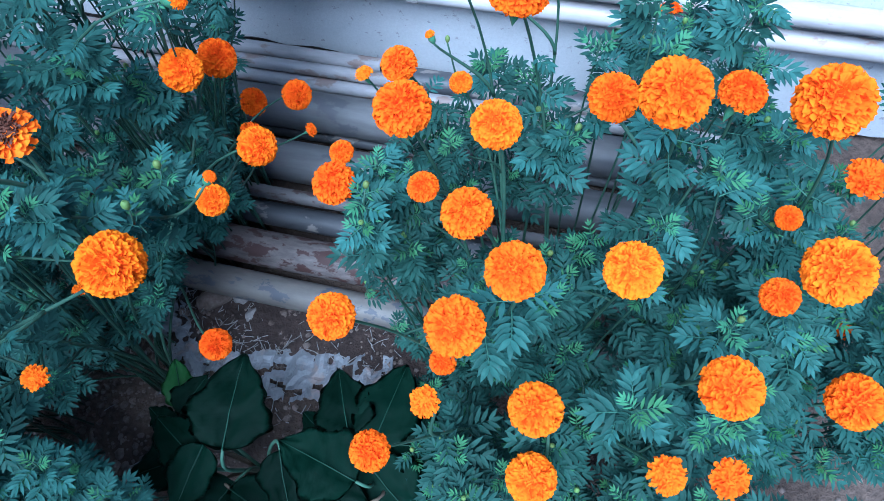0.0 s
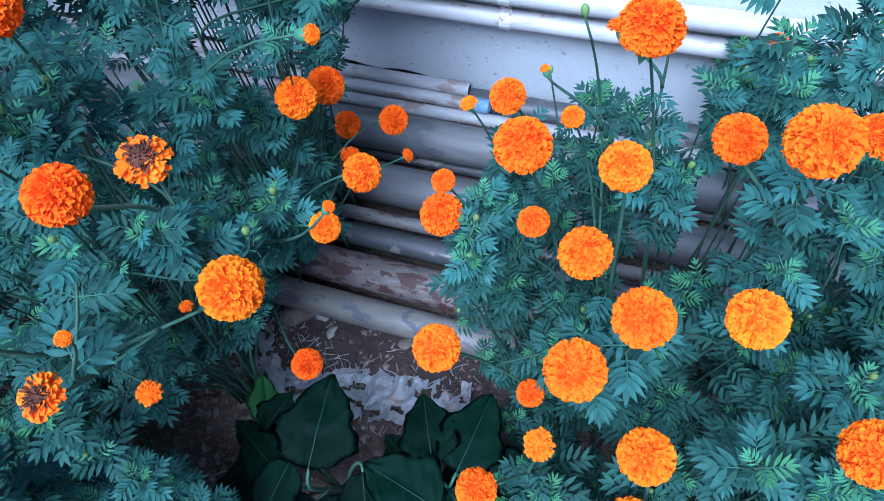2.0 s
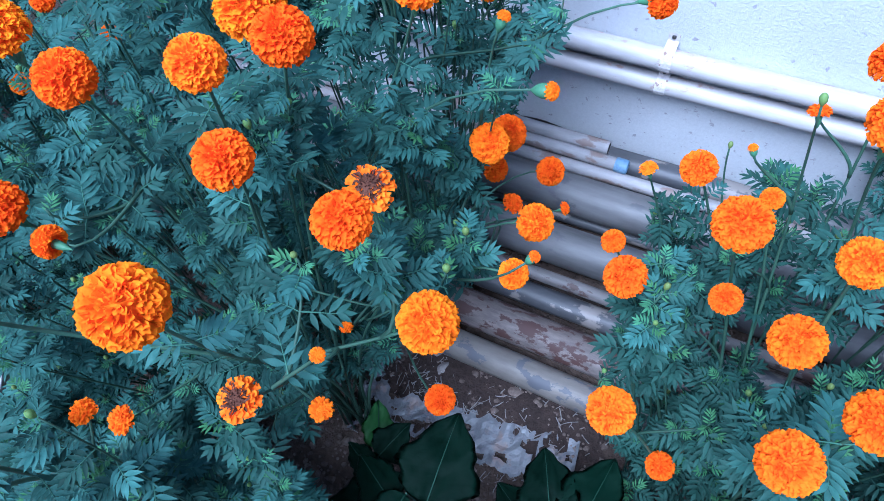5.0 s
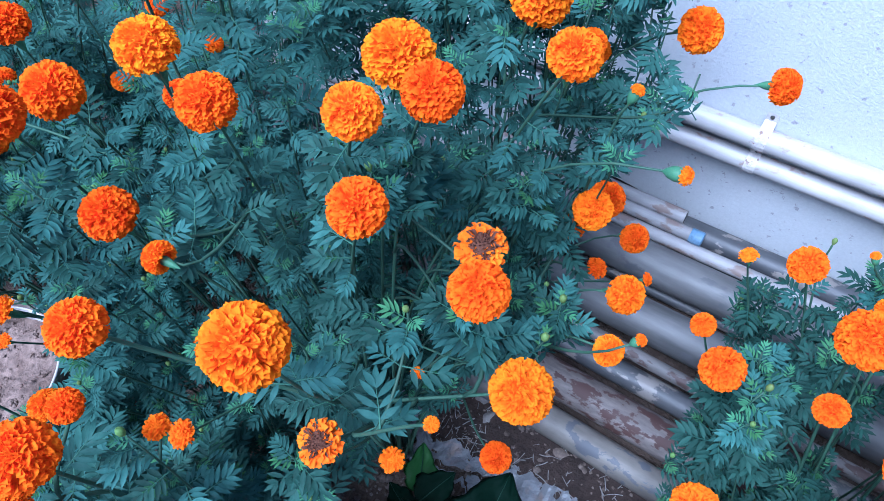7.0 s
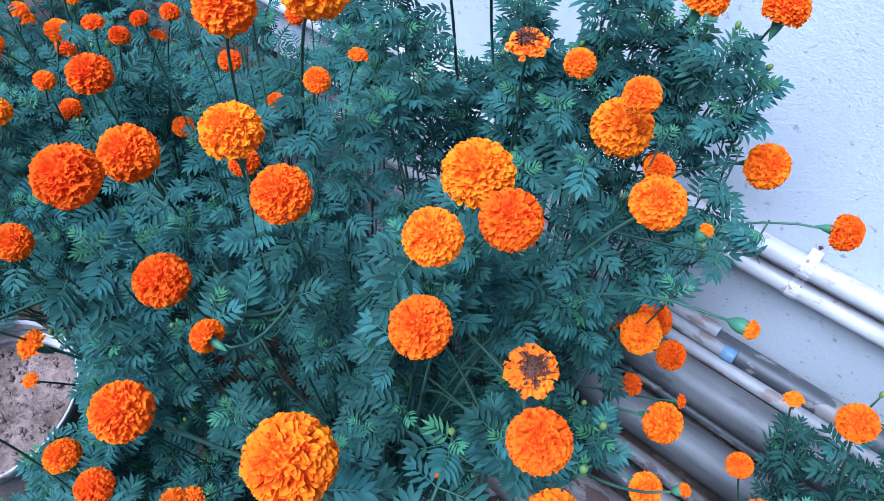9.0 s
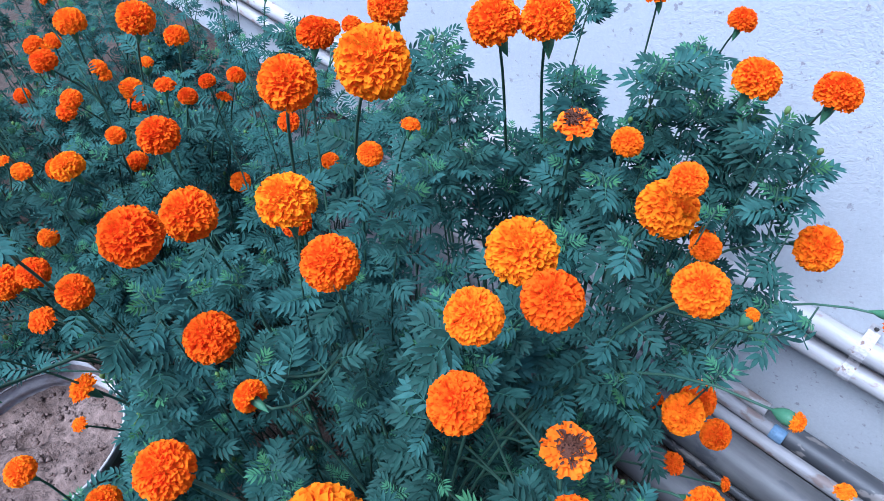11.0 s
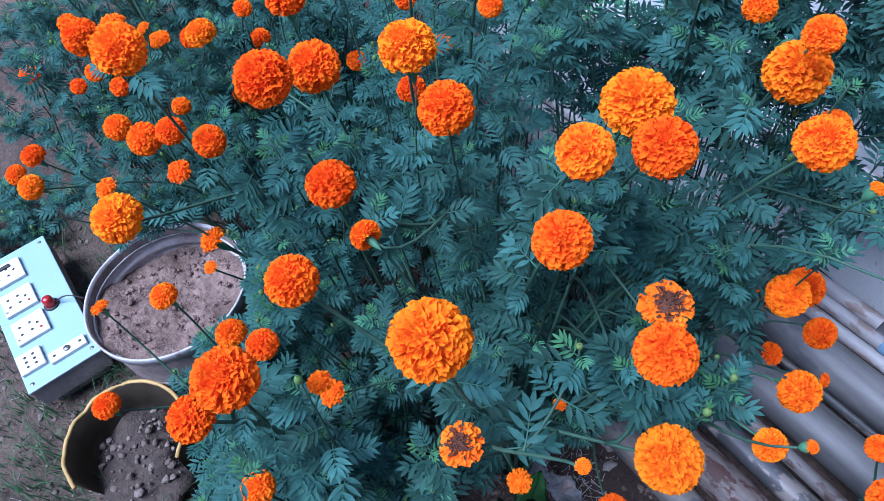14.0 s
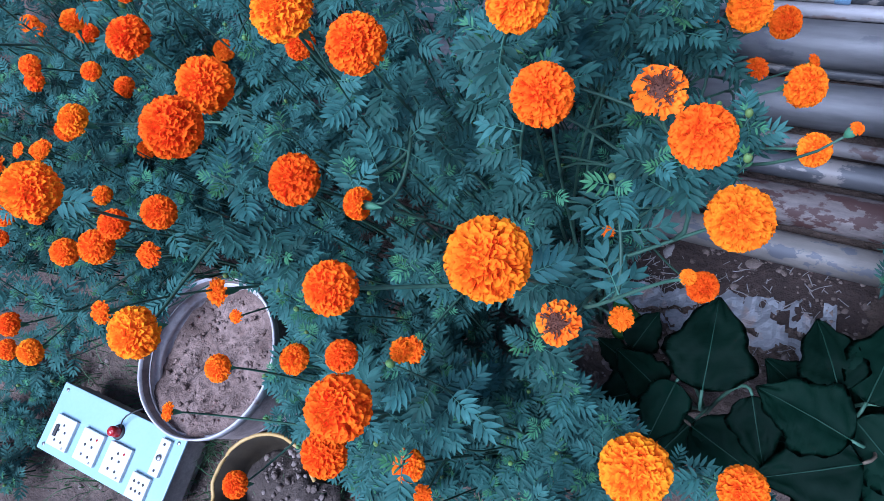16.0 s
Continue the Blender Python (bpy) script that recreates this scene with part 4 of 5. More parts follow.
for k in range(10):
    corner.bloom(-2.55 + 0.42 * math.cos(k * 2.4), -0.1 + 0.16 * math.sin(k * 2.4), 0.54 + 0.05 * (k % 4), 0.045 + 0.004 * (k % 3), "deep_far")
seedling = Bush(11, -2.36, -0.58, "low young marigold plant on the soil beside the board", 0.05)
for k in range(30):
    seedling.shoot(Vector((-2.5 + 0.28 * ((k * 0.8192) % 1), -0.78 + 0.42 * ((k * 0.6711) % 1), 0.06 + 0.12 * ((k * 0.5497) % 1))))
for k in range(60):
    right_end.shoot(Vector((0.22 + 0.65 * ((k * 0.8192) % 1), 0.3 + 0.55 * ((k * 0.6711) % 1), 0.5 + 0.35 * ((k * 0.5497) % 1))))
for k in range(22):
    right.shoot(Vector((-0.02 + 0.3 * ((k * 0.8192) % 1), 0.6 + 0.26 * ((k * 0.6711) % 1), 0.74 + 0.26 * ((k * 0.5497) % 1))))
right.shoots(185)
right_end.shoots(120)
mid.shoots(195)
for k in range(18):
    wallside.shoot(Vector((-1.35 + 0.75 * ((k * 0.8192) % 1), 0.6 + 0.3 * ((k * 0.6711) % 1), 0.7 + 0.35 * ((k * 0.5497) % 1))))
for k in range(30):
    x, y = -1.6 + 0.85 * ((k * 0.8192) % 1), 0.68 + 0.26 * ((k * 0.6711) % 1)
    (back if x < -1.15 else wallside).shoot(Vector((x, y, 1.0 + 0.22 * (x + 1.35) - 0.6 * (y - 0.7) - 0.18 * ((k * 0.5497) % 1))))
for k in range(26):
    wallside.shoot(Vector((-0.72 + 0.34 * ((k * 0.8192) % 1), 0.6 + 0.36 * ((k * 0.6711) % 1), 0.85 + 0.3 * ((k * 0.5497) % 1))))
for k in range(30):
    x, y = -1.05 + 0.42 * ((k * 0.8192) % 1), 0.52 + 0.4 * ((k * 0.6711) % 1)
    wallside.shoot(Vector((x, y, 1.0 + 0.2 * ((k * 0.5497) % 1))))
wallside.shoots(80)
back.shoots(110)
far.shoots(120)
for x, y, z in ((-0.86, 0.06, 0.5), (-0.9, 0.13, 0.55), (-0.82, -0.02, 0.45), (-0.93, 0.0, 0.5), (-0.78, -0.06, 0.4), (-0.74, -0.1, 0.42), (-0.66, -0.1, 0.4), (-0.6, -0.12, 0.42)):
    front.shoot(Vector((x, y, z)))
front.shoots(100)
for k in range(80):
    far_row.shoot(Vector((-2.75 + 1.0 * ((k * 0.8192) % 1), 0.3 + 0.65 * ((k * 0.6711) % 1), 0.25 + 0.35 * ((k * 0.5497) % 1))))
for k in range(30):
    x = -2.2 + 0.75 * ((k * 0.8192) % 1)
    far_row.shoot(Vector((x, 0.78 + 0.22 * ((k * 0.6711) % 1), 0.5 + 0.3 * (x + 2.2) + 0.15 * ((k * 0.5497) % 1))))
far_row.shoots(80)
left_row.shoots(80)
end_row.shoots(70)
corner.shoots(70)
# low leafy growth that closes the foot of the row
for bush, count, x0, x1, y0, y1 in ((mid, 70, -1.05, -0.6, -0.05, 0.5), (front, 60, -1.25, -0.55, -0.3, 0.05), (back, 60, -1.4, -0.95, 0.0, 0.7), (far, 60, -1.95, -1.3, 0.0, 0.6), (wallside, 40, -1.1, -0.62, 0.45, 0.85), (right, 50, -0.15, 0.3, 0.1, 0.6), (right_end, 40, 0.2, 0.65, 0.1, 0.6), (far_row, 45, -2.6, -1.7, 0.35, 1.0), (left_row, 40, -2.5, -1.8, -0.05, 0.45), (end_row, 45, -3.4, -2.5, 0.1, 0.95)):
    for k in range(count):
        bush.shoot(Vector((x0 + (x1 - x0) * ((k * 0.8192) % 1), y0 + (y1 - y0) * ((k * 0.6711) % 1), 0.24 + 0.3 * ((k * 0.5497) % 1))))
for bush in (right, right_end, mid, wallside, back, far, front, far_row, left_row, end_row, corner, seedling):
    bush.finish(bush not in (far, back, far_row, left_row, end_row, corner, seedling))


# ---- pot, switch board, tub ----
def cement_pot(x, y, h, r):
    ob = thing("flower_pot", (x, y, 0), "large round worn cement pot filled with dry soil", "flower pot")
    out = [(r * 0.7, 0.0)]
    z = 0.0
    for k in range(9):
        a, b = h * (k + 0.15) / 9.6, h * (k + 0.85) / 9.6
        ra, rb = r * (0.72 + 0.23 * a / h), r * (0.72 + 0.23 * b / h)
        out += [(ra, a), (ra + 0.006, a + 0.006), (rb + 0.006, b - 0.006), (rb, b)]
    out += [(r * 0.955, h - 0.028)]
    part("body", lathe_bm(out, 48, 0.012, 2.0), M_POT, ob, "ribbed side with worn white paint")
    rim = [(r * 0.955, h - 0.03), (r * 1.0, h - 0.026), (r * 1.008, h - 0.004), (r * 1.0, h), (r * 0.982, h - 0.002), (r * 0.974, h - 0.01)]
    bm = lathe_bm(rim, 64, 0.012, 2.0)
    for v in bm.verts:
        a = math.atan2(v.co.y, v.co.x)
        if v.co.z > h - 0.05 and 1.75 < a < 2.05:
            v.co.z -= 0.022
    part("rim", bm, M_POT_RIM, ob, "pale chipped rim")
    part("inner_wall", lathe_bm([(r * 0.974, h - 0.0095), (r * 0.962, h - 0.03), (r * 0.93, h - 0.14)], 48, 0.012, 2.0), M_POT_INSIDE, ob, "earth-stained inner wall")
    crumbs = bmesh.new()
    rnd = random.Random(9)
    for _ in range(520):
        a, q = rnd.uniform(0, 6.28), r * 0.88 * math.sqrt(rnd.random())
        s = 0.0014 + 0.0065 * rnd.random() ** 4
        lump_bm((s * rnd.uniform(0.7, 1.3), s, s * 0.6), rnd.random() * 40, 0.9, crumbs, (q * math.cos(a), q * math.sin(a), h - 0.05 - 0.3 * max(0.0, 0.3 * q * math.sin(a) - q * math.cos(a) - 0.02) + 0.02 * (q / r) ** 2 + 0.02 * noise.noise(Vector((q * math.cos(a) * 12, q * math.sin(a) * 12, 2)))), 1)
    tagged(part("soil_crumb", crumbs, M_POT_SOIL, ob), kind="stuff")
    bm = bmesh.new()
    rings = []
    for i in range(13):
        rr = r * 0.955 * i / 12
        ring = []
        for k in range(40):
            a = 2 * math.pi * k / 40
            px, py = rr * math.cos(a), rr * math.sin(a)
            hole = math.exp(-((px + 0.06) ** 2 + (py + 0.01) ** 2) / 0.0012)
            zz = h - 0.062 - 0.3 * max(0.0, 0.3 * py - px - 0.02) + 0.03 * (i / 12) ** 2 - 0.05 * hole + 0.03 * noise.noise(Vector((px * 12, py * 12, 2))) + 0.014 * noise.noise(Vector((px * 45, py * 45, 5)))
            ring.append(bm.verts.new((px, py, zz)))
        rings.append(ring)
    for a, b in zip(rings, rings[1:]):
        for k in range(40):
            bm.faces.new((a[k], b[k], b[(k + 1) % 40], a[(k + 1) % 40]))
    bmesh.ops.remove_doubles(bm, verts=bm.verts[:], dist=0.0001)
    part("potting_soil", bm, M_POT_SOIL, ob, "dry crumbly soil with a small hollow")
    return ob


cement_pot(-1.53, -0.185, 0.35, 0.195)


def switch_board():
    sx, sy, sz = 0.515, 0.2, 0.075
    ob = thing("switch_board", (-1.92, -0.525, 0.0), "pale blue electrical board with white sockets lying on soil", "switch board")
    ob.rotation_euler = (0, 0, radians(1.0))
    top = 0.12
    part("case", box_bm(sx - 0.008, sy - 0.008, sz, (0, 0, top - sz / 2 - 0.006), 0.003), M_BOARD_SIDE, ob, "dusty dark case", smooth=False)
    part("foot", box_bm(sx - 0.06, sy - 0.05, top - sz, (0, 0, (top - sz) / 2 - 0.008), 0.002), M_BOARD_SIDE, ob, smooth=False)
    part("front_panel", box_bm(sx, sy, 0.007, (0, 0, top - 0.0025), 0.003), M_BOARD, ob, "pale blue front panel", smooth=False)

    def plate(x, y, w, h, name="socket"):
        p = part(name, box_bm(w, h, 0.011, (x, y, top + 0.0065), 0.0025), M_SOCKET, ob, "white plastic socket", smooth=False)
        return p

    # small discs; the dark ones stand in for the shade inside pin holes
    def dot(p, x, y, r=0.0042, material=M_SLOT, name="pin_hole_disc"):
        bm = lathe_bm([(0.0001, 0.0006), (r * 0.8, 0.0006), (r, 0.0)], 10)
        o = part(name, bm, material, p)
        o.location = (x, y, top + 0.0122)
        return o

    for k, x in enumerate((-0.175, -0.055, 0.06)):
        p = plate(x, -0.03, 0.086, 0.09)
        for dx, dy in ((-0.014, -0.02), (0.014, -0.02), (-0.014, 0.008), (0.014, 0.008), (0.0, 0.026)):
            dot(p, x + dx, -0.035 + dy)
        part("screw", lathe_bm([(0.0001, 0.001), (0.004, 0.0)], 8), M_METAL, p).location = (x + 0.028, -0.068, top + 0.0122)
        if k == 0:
            s = part("rocker", box_bm(0.012, 0.034, 0.006, (x - 0.022, -0.03, top + 0.014), 0.002), M_SLOT, p, "dark rocker switch", smooth=False)
        else:
            dot(p, x + 0.022, -0.004, 0.004, M_RED, "indicator")
    p = plate(0.168, -0.062, 0.068, 0.066)
    for i in range(3):
        for j in range(2):
            dot(p, 0.152 + 0.017 * i, -0.072 + 0.022 * j)
    p = plate(0.2, 0.03, 0.036, 0.1, "switch_strip")
    for y in (-0.005, 0.066):
        dot(p, 0.2, y)
    o = part("fuse_cap", lathe_bm([(0.0001, 0.004), (0.008, 0.004), (0.009, 0.0)], 14), M_METAL, p)
    o.location = (0.2, 0.03, top + 0.0122)
    lamp = part("indicator_base", lathe_bm([(0.0001, 0.006), (0.02, 0.006), (0.022, 0.0)], 20), M_SLOT, ob, "dark round lamp base")
    lamp.location = (0.02, 0.04, top + 0.001)
    cap = part("lamp_cap", lathe_bm([(0.0001, 0.03), (0.008, 0.029), (0.014, 0.024), (0.0155, 0.004), (0.0155, 0.0)], 18), M_RED, lamp, "red lamp cap")
    cap.location = (0, 0, 0.006)
    wire = bezier(Vector((0.03, 0.055, top + 0.01)), Vector((0.05, 0.1, top + 0.06)), Vector((0.09, 0.13, top + 0.03)), Vector((0.12, 0.17, 0.06)), 10)
    part("wire", tube_bm(wire, [0.0022] * 11, 6), M_SLOT, ob, "thin black wire")
    for x in (-0.235, 0.235):
        for y in (-0.082, 0.082):
            o = part("screw", lathe_bm([(0.0001, 0.002), (0.005, 0.0015), (0.006, 0.0)], 10), M_METAL, ob)
            o.location = (x, y, top + 0.001)
    return ob


switch_board()


def broken_tub():
    ob = thing("broken_tub", (-1.36, -0.45, 0.0), "broken yellowed plastic tub of dark soil", "tub")
    bm = bmesh.new()
    n, rows = 40, []
    for k in range(n + 1):
        a = radians(35) + radians(250) * k / n
        h = 0.15 + 0.02 * noise.noise(Vector((k * 0.35, 1, 0)))
        r = 0.145
        c, s = math.cos(a), math.sin(a)
        rows.append([bm.verts.new((rr * c, rr * s * 0.95, z)) for rr, z in ((r * 0.85, 0.0), (r * 0.93, h * 0.5), (r, h), (r + 0.005, h + 0.003), (r + 0.005, h - 0.006))])
    for a, b in zip(rows, rows[1:]):
        for i in range(4):
            bm.faces.new((a[i], b[i], b[i + 1], a[i + 1]))
    bmesh.ops.solidify(bm, geom=bm.faces[:], thickness=0.003)
    part("tub_wall", bm, M_TUB, ob, "thin dark plastic wall")
    edge = []
    for k in range(n + 1):
        a = radians(35) + radians(250) * k / n
        edge.append(Vector((0.151 * math.cos(a), 0.151 * math.sin(a) * 0.95, 0.152 + 0.02 * noise.noise(Vector((k * 0.35, 1, 0))))))
    part("tub_rim", tube_bm(edge, [0.005] * (n + 1), 8), M_TUB_RIM, ob, "rolled yellow rim")
    mound = lump_bm((0.136, 0.13, 0.075), 5, 0.3, level=4)
    for v in mound.verts:
        v.co += v.co.normalized() * (0.012 * noise.noise(v.co * 38) + 0.006 * noise.noise(v.co * 90))
    part("tub_soil", mound, M_DARK_SOIL, ob, "dark soil mound")
    rnd = random.Random(12)
    lumps = bmesh.new()
    for _ in range(150):
        a, q = rnd.uniform(0, 6.28), 0.12 * math.sqrt(rnd.random())
        s = 0.002 + 0.01 * rnd.random() ** 3
        lump_bm((s, s * rnd.uniform(0.7, 1.2), s * 0.7), rnd.random() * 30, 0.8, lumps, (q * math.cos(a), q * math.sin(a), 0.078 * math.sqrt(1 - (q / 0.15) ** 2)), 1)
    tagged(part("soil_crumb", lumps, M_CLOD, ob), kind="stuff")
    return ob


broken_tub()


# ---- broad-leaved plant ----
def broad_leaf_bm(length, width, seed):
    """A wide leaf with shallow lobes and a blunt point, along +Y with its stalk end at the origin."""
    bm = bmesh.new()
    nu, nv = 26, 10
    grid = []
    for i in range(nu + 1):
        s = i / nu
        half = width * 0.56 * max(0.015, math.sin(math.pi * s ** 0.72)) ** 0.75 * (1.05 - 0.3 * s)
        row = []
        for j in range(nv + 1):
            t = j / nv * 2 - 1
            lobe = 1 + (0.1 * math.sin(s * 15 + seed + (1.3 if t > 0 else 0)) + 0.035 * math.sin(s * 37 + 2 * seed + t)) * abs(t)
            z = 0.16 * width * abs(t) - 0.26 * length * s * s + 0.09 * width * noise.noise(Vector((s * 4 + seed, t * 2.5, 0))) - 0.1 * width * t * t
            z += 0.03 * width * math.cos((s - 0.35 * abs(t)) * 34) * (0.4 + abs(t)) - 0.012 * width * (abs(t) < 0.05)
            row.append(bm.verts.new((half * t * lobe, length * s, z)))
        grid.append(row)
    for i in range(nu):
        for j in range(nv):
            bm.faces.new((grid[i][j], grid[i][j + 1], grid[i + 1][j + 1], grid[i + 1][j]))
    bmesh.ops.solidify(bm, geom=bm.faces[:], thickness=0.0008)
    return bm


class Broad:
    def __init__(self, x, y, label):
        self.root = Vector((x, y, ground_height(x, y)))
        self.ob = thing("broad_leaf_plant", self.root, label, "plant", "broad-leaved plants")
        self.n = 0

    def leaf(self, x, y, z, length, width, heading, pitch=0, roll=0, material=None):
        self.n += 1
        length, width = length * 0.82, width * 0.84
        pitch, roll = pitch + 7 * math.sin(self.n * 2.3), roll + 9 * math.sin(self.n * 1.7)
        c = Vector((x, y, z))
        m = pose(*(c - self.root), pitch, roll, heading)
        base = m @ Vector((0, -length / 2, 0))
        m.translation = base
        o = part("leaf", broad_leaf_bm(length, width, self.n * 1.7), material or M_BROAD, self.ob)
        o.matrix_basis = m
        vein = part("midrib", tube_bm([Vector((0, length * s, 0.003 - 0.26 * length * s * s + 0.012 * width * math.cos(s * 34))) for s in [i / 8 for i in range(9)]], [0.0015 - 0.00013 * i for i in range(9)], 5), M_VEIN, o)
        pts = bezier(Vector((0, 0, 0.02)), Vector((base.x * 0.2, base.y * 0.2, base.z * 0.7)), base - (m.to_3x3() @ Vector((0, length * 0.4, 0))), base, 10)
        part("leaf_stalk", tube_bm(pts, [0.0045 - 0.00015 * i for i in range(11)], 6), M_WOODY if self.n % 3 == 0 else M_STEM, self.ob)


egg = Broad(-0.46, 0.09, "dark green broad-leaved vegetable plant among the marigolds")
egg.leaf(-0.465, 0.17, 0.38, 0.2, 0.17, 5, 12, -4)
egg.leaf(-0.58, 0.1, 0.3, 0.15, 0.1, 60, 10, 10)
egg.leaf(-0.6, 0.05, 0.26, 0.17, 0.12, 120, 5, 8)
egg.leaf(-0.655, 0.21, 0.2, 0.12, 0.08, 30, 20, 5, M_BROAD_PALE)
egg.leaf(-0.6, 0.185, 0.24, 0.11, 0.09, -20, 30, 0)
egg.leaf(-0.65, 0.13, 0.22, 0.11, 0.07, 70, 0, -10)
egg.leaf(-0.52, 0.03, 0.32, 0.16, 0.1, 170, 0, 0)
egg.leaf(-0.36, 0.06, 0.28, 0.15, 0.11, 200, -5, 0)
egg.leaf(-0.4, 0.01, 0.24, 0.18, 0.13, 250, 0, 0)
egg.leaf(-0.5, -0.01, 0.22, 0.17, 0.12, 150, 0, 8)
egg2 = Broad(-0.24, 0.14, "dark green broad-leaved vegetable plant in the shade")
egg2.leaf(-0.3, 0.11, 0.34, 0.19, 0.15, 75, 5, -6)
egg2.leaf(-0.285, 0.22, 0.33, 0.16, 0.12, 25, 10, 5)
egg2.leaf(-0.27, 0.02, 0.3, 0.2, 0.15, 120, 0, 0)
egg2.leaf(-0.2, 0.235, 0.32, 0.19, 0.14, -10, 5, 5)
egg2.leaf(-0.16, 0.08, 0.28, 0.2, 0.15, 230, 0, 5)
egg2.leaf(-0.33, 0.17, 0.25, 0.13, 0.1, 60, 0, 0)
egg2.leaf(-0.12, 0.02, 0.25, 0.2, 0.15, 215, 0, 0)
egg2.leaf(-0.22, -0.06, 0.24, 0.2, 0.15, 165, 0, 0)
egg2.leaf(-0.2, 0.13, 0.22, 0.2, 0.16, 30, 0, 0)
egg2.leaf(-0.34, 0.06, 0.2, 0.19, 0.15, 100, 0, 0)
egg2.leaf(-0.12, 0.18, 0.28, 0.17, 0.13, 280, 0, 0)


def damp_shaded_soil():
    """A low bank of dark loose earth in front of the pipes, thinning out to nothing at its edge."""
    bm = bmesh.new()
    nx, ny = 60, 26
    grid = []
    for i in range(nx + 1):
        row = []
        for j in range(ny + 1):
            u, v = i / nx * 2 - 1, j / ny * 2 - 1
            x, y = -0.54 + 0.36 * u + 0.02 * noise.noise(Vector((v * 3, 1, 4))), 0.42 + 0.1 * v + 0.015 * noise.noise(Vector((u * 5, 2, 4)))
            rim = 1 - max(abs(u), abs(v)) ** 4
            lump = 0.016 + 0.012 * noise.noise(Vector((x * 14, y * 14, 3))) + 0.007 * noise.noise(Vector((x * 42, y * 42, 8))) + 0.004 * noise.noise(Vector((x * 95, y * 95, 5)))
            row.append(bm.verts.new((x, y, ground_height(x, y) - 0.006 + max(0.0, lump) * rim + 0.006 * rim)))
        grid.append(row)
    for i in range(nx):
        for j in range(ny):
            bm.faces.new((grid[i][j], grid[i + 1][j], grid[i + 1][j + 1], grid[i][j + 1]))
    return tagged(new("damp_shaded_soil", finish(bm, "damp_shaded_soil", M_DAMP_SHADED)), "dark reddish-brown loose soil in front of the pipes", "soil", kind="structure")


damp_shaded_soil()


# ---- torn plastic, stones, straw, weeds ----
def torn_sheet():
    bm = bmesh.new()
    path = [Vector((-0.86, 0.44, 0)), Vector((-0.8, 0.36, 0)), Vector((-0.74, 0.28, 0)), Vector((-0.62, 0.295, 0)), Vector((-0.5, 0.31, 0)), Vector((-0.38, 0.32, 0)), Vector((-0.26, 0.34, 0))]
    n, mcols = 90, 14
    grid = []
    for i in range(n + 1):
        s = i / n * (len(path) - 1)
        k = min(int(s), len(path) - 2)
        p = path[k].lerp(path[k + 1], s - k)
        d = (path[k + 1] - path[k]).normalized()
        nrm = Vector((-d.y, d.x, 0))
        w = 0.035 + 0.022 * min(1, max(0, (s - 2) / 2)) + 0.02 * noise.noise(Vector((s * 2.1, 0, 1))) + 0.012 * noise.noise(Vector((s * 9, 0, 3)))
        row = []
        for j in range(mcols + 1):
            t = j / mcols * 2 - 1
            q = p + nrm * (w * t + 0.008 * noise.noise(Vector((s * 8, t * 2, 2))))
            z = ground_height(q.x, q.y) + 0.012 + 0.016 * abs(noise.noise(Vector((q.x * 22, q.y * 22, 1)))) + 0.01 * noise.noise(Vector((q.x * 55, q.y * 55, 6)))
            row.append(bm.verts.new((q.x, q.y, z)))
        grid.append(row)
    for i in range(n):
        for j in range(mcols):
            hole = noise.noise(Vector((i * 0.16, j * 0.33, 7.7)))
            if hole < 0.26:
                bm.faces.new((grid[i][j], grid[i + 1][j], grid[i + 1][j + 1], grid[i][j + 1]))
    bmesh.ops.delete(bm, geom=[v for v in bm.verts if not v.link_faces], context="VERTS")
    bmesh.ops.solidify(bm, geom=bm.faces[:], thickness=0.0012)
    return tagged(new("plastic_sheet", finish(bm, "plastic_sheet", M_SHEET, False)), "torn crumpled white plastic sheet half buried in soil", "plastic sheet")


torn_sheet()


def stone(x, y, size, seed, material=M_STONE):
    ob = new("stone", finish(lump_bm(size, seed), "stone", material))
    ob.location = (x, y, ground_height(x, y) + size[2] * 0.6)
    ob.rotation_euler = (0, 0, seed * 1.3)
    return tagged(ob, "small rough grey-brown stone on the soil", "stone", "stones on the soil")


stone(-0.635, 0.435, (0.022, 0.016, 0.014), 1)
stone(-0.68, 0.475, (0.024, 0.018, 0.02), 2)
stone(-0.74, 0.46, (0.05, 0.03, 0.028), 3, M_CLOD)
stone(-0.6, 0.5, (0.02, 0.018, 0.014), 4, M_CLOD)
stone(-0.45, 0.45, (0.02, 0.016, 0.012), 5, M_CLOD)


def scatter(name, count, seed, areas, make, material, label, category):
    """Many tiny pieces over the soil, joined."""
    rnd = random.Random(seed)
    V, Fc = [], []
    for _ in range(count):
        x0, x1, y0, y1 = rnd.choice(areas)
        x, y = rnd.uniform(x0, x1), rnd.uniform(y0, y1)
        v, f = make(rnd)
        b, a = len(V), rnd.uniform(0, 6.28)
        c, s = math.cos(a), math.sin(a)
        h = ground_height(x, y) + (0.012 if -0.82 < x < -0.26 and 0.35 < y < 0.5 else 0)
        V += [(x + p[0] * c - p[1] * s, y + p[0] * s + p[1] * c, h + p[2]) for p in v]
        Fc += [tuple(k + b for k in q) for q in f]
    return tagged(new(name, mesh_from(name, V, Fc, material)), label, category, kind="stuff")


def clod_piece(rnd):
    bm = lump_bm((1, 1, 0.7), rnd.random() * 50, 0.5, level=1)
    s = 0.003 + 0.009 * rnd.random() ** 4
    out = [tuple(v.co * s) for v in bm.verts], [tuple(v.index for v in f.verts) for f in bm.faces]
    bm.free()
    return out


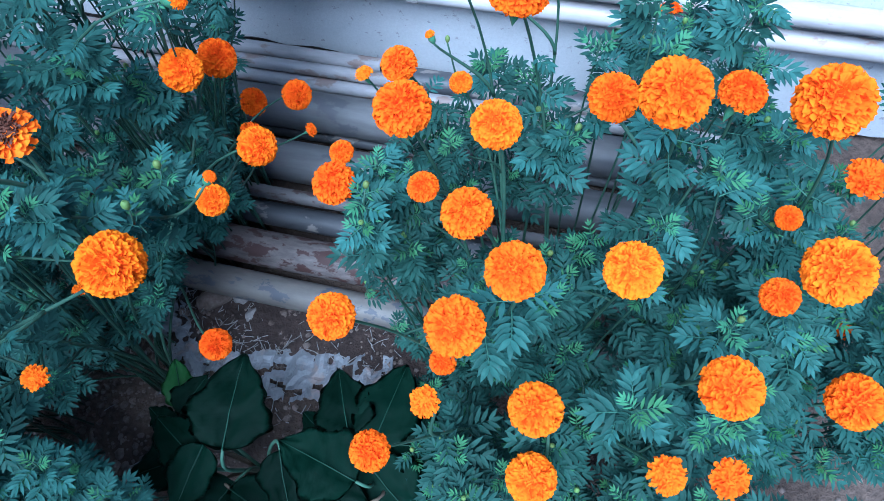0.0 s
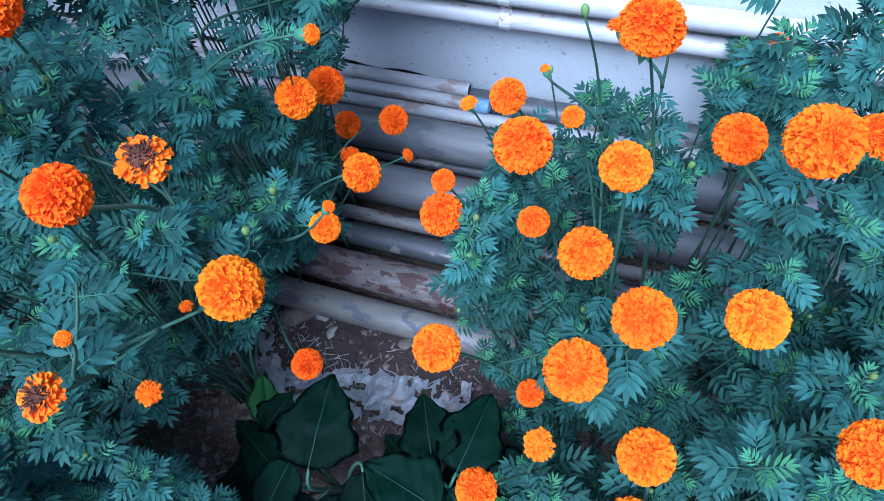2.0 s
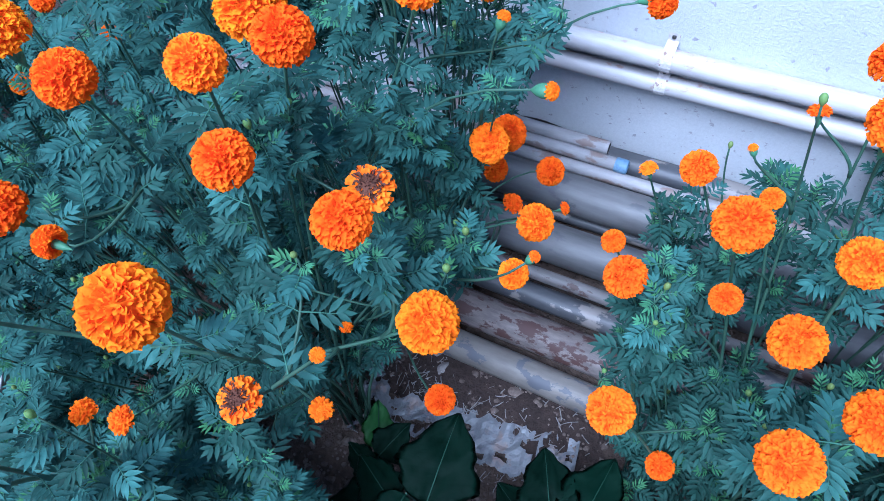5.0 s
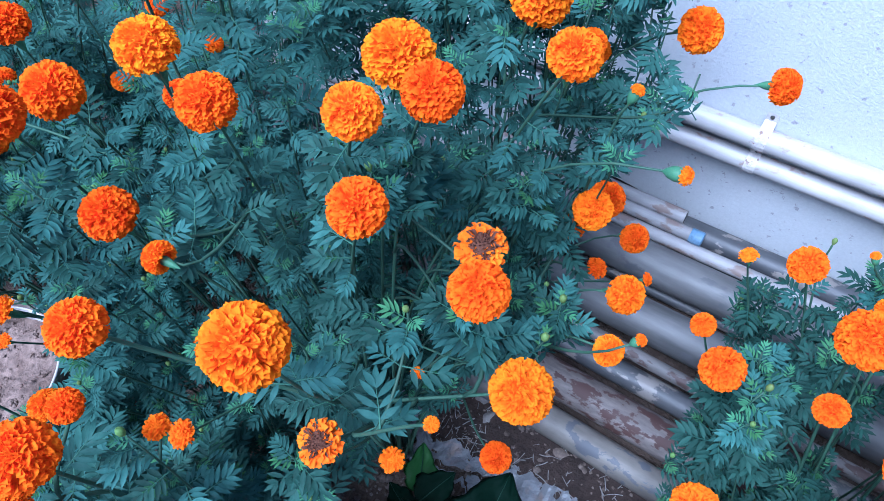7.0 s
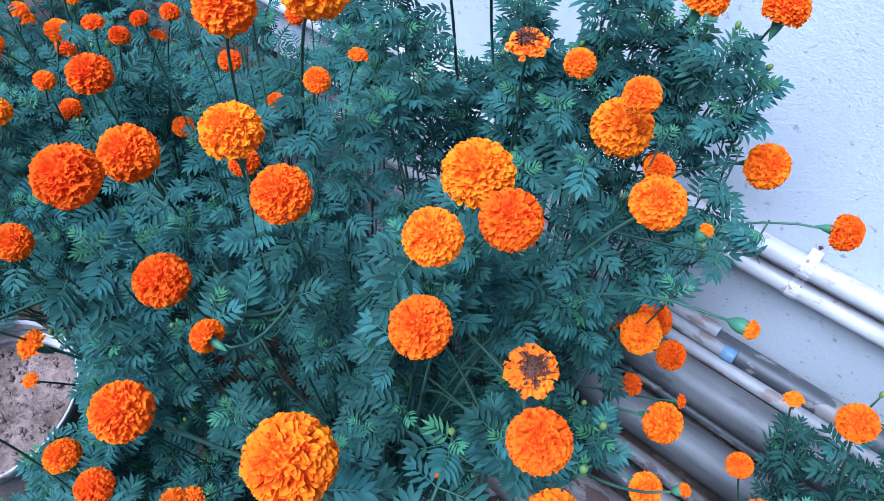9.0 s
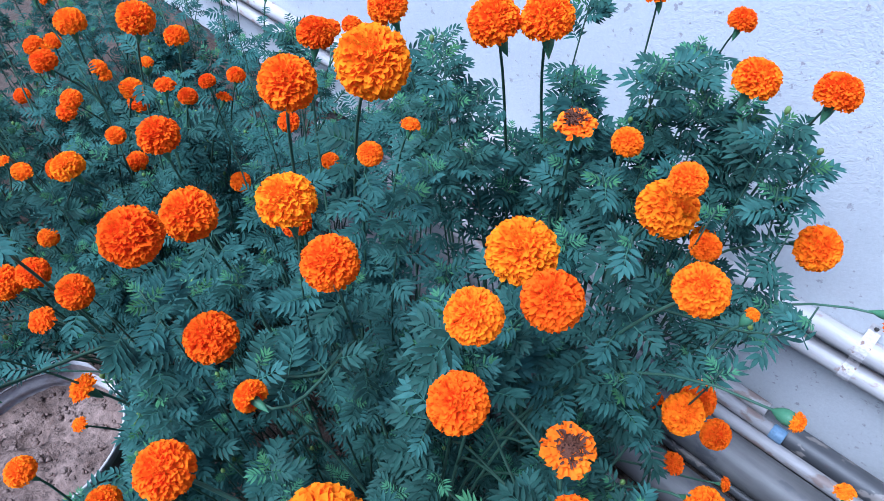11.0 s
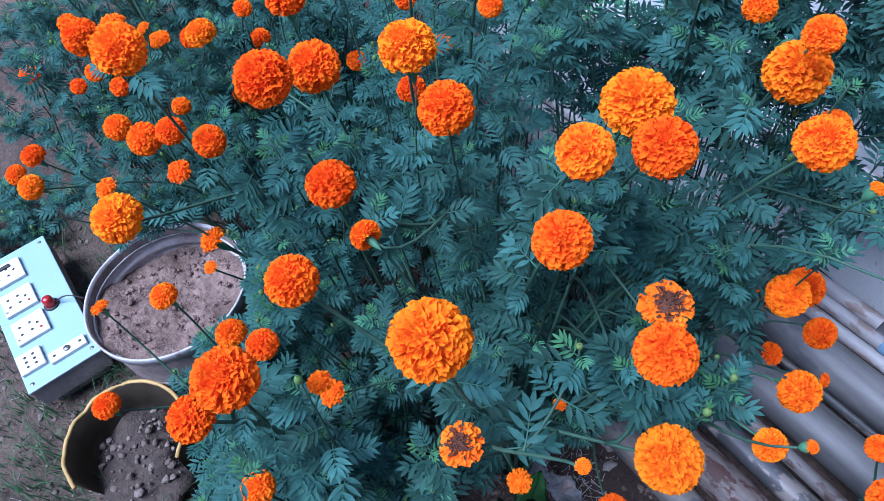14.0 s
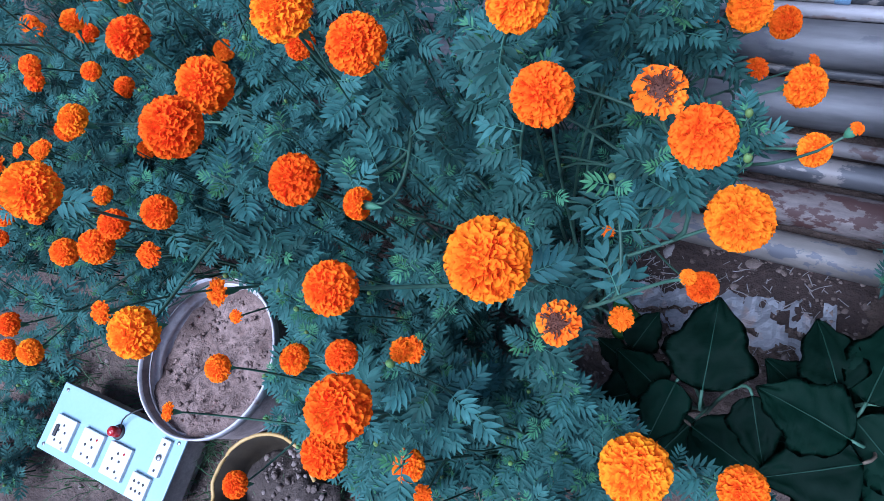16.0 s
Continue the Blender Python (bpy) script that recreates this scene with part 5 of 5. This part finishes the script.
def straw_piece(rnd):
    l, w, b = 0.006 + 0.036 * rnd.random() ** 2, rnd.uniform(0.0005, 0.0013), rnd.uniform(-0.3, 0.3)
    z0, z1 = rnd.uniform(0.001, 0.006), rnd.uniform(0.002, 0.016)
    v = []
    for i in range(4):
        s = i / 3
        x, y, z = l * (s - 0.5), b * l * (s - 0.5) ** 2, z0 + (z1 - z0) * s
        v += [(x, y - w, z), (x, y + w, z), (x, y, z + w * 1.5)]
    f = []
    for i in range(3):
        a = i * 3
        f += [(a, a + 3, a + 5, a + 2), (a + 1, a + 2, a + 5, a + 4), (a, a + 1, a + 4, a + 3)]
    return v, f


def blade_piece(rnd):
    l, w, lean = rnd.uniform(0.03, 0.12), rnd.uniform(0.001, 0.0028), rnd.uniform(0.2, 0.9)
    v = []
    for i in range(4):
        s = i / 3
        v += [(l * lean * s * s, -w * (1 - s), l * s * (1 - 0.35 * lean * s)), (l * lean * s * s, w * (1 - s) + 0.0002, l * s * (1 - 0.35 * lean * s))]
    return v, [(2 * i, 2 * i + 1, 2 * i + 3, 2 * i + 2) for i in range(3)]


OPEN_SOIL = [(-0.9, -0.2, 0.15, 0.52), (-1.0, -0.55, -0.1, 0.3), (-1.9, -0.8, -0.75, 0.1), (-2.6, -1.2, -0.9, 0.5), (-0.2, 1.0, -0.2, 0.9)]
scatter("soil_crumbs", 3800, 3, OPEN_SOIL, clod_piece, M_CLOD, "scattered crumbs and clods of dry soil", "soil")
scatter("straw_bits", 620, 4, [(-0.84, -0.6, 0.3, 0.5), (-0.7, -0.4, 0.3, 0.4), (-0.86, -0.25, 0.2, 0.5), (-0.86, -0.25, 0.2, 0.5), (-2.2, -0.9, -0.8, 0.0), (-1.0, 0.6, -0.2, 0.5)], straw_piece, M_STRAW, "scattered pale dry straw", "straw")
scatter("weeds", 2600, 5, [(-2.6, -1.72, -0.95, -0.1), (-2.7, -1.6, -0.05, 0.5), (-1.75, -1.1, -0.85, -0.35)], blade_piece, M_GRASS, "thin green weeds on the soil", "weeds")
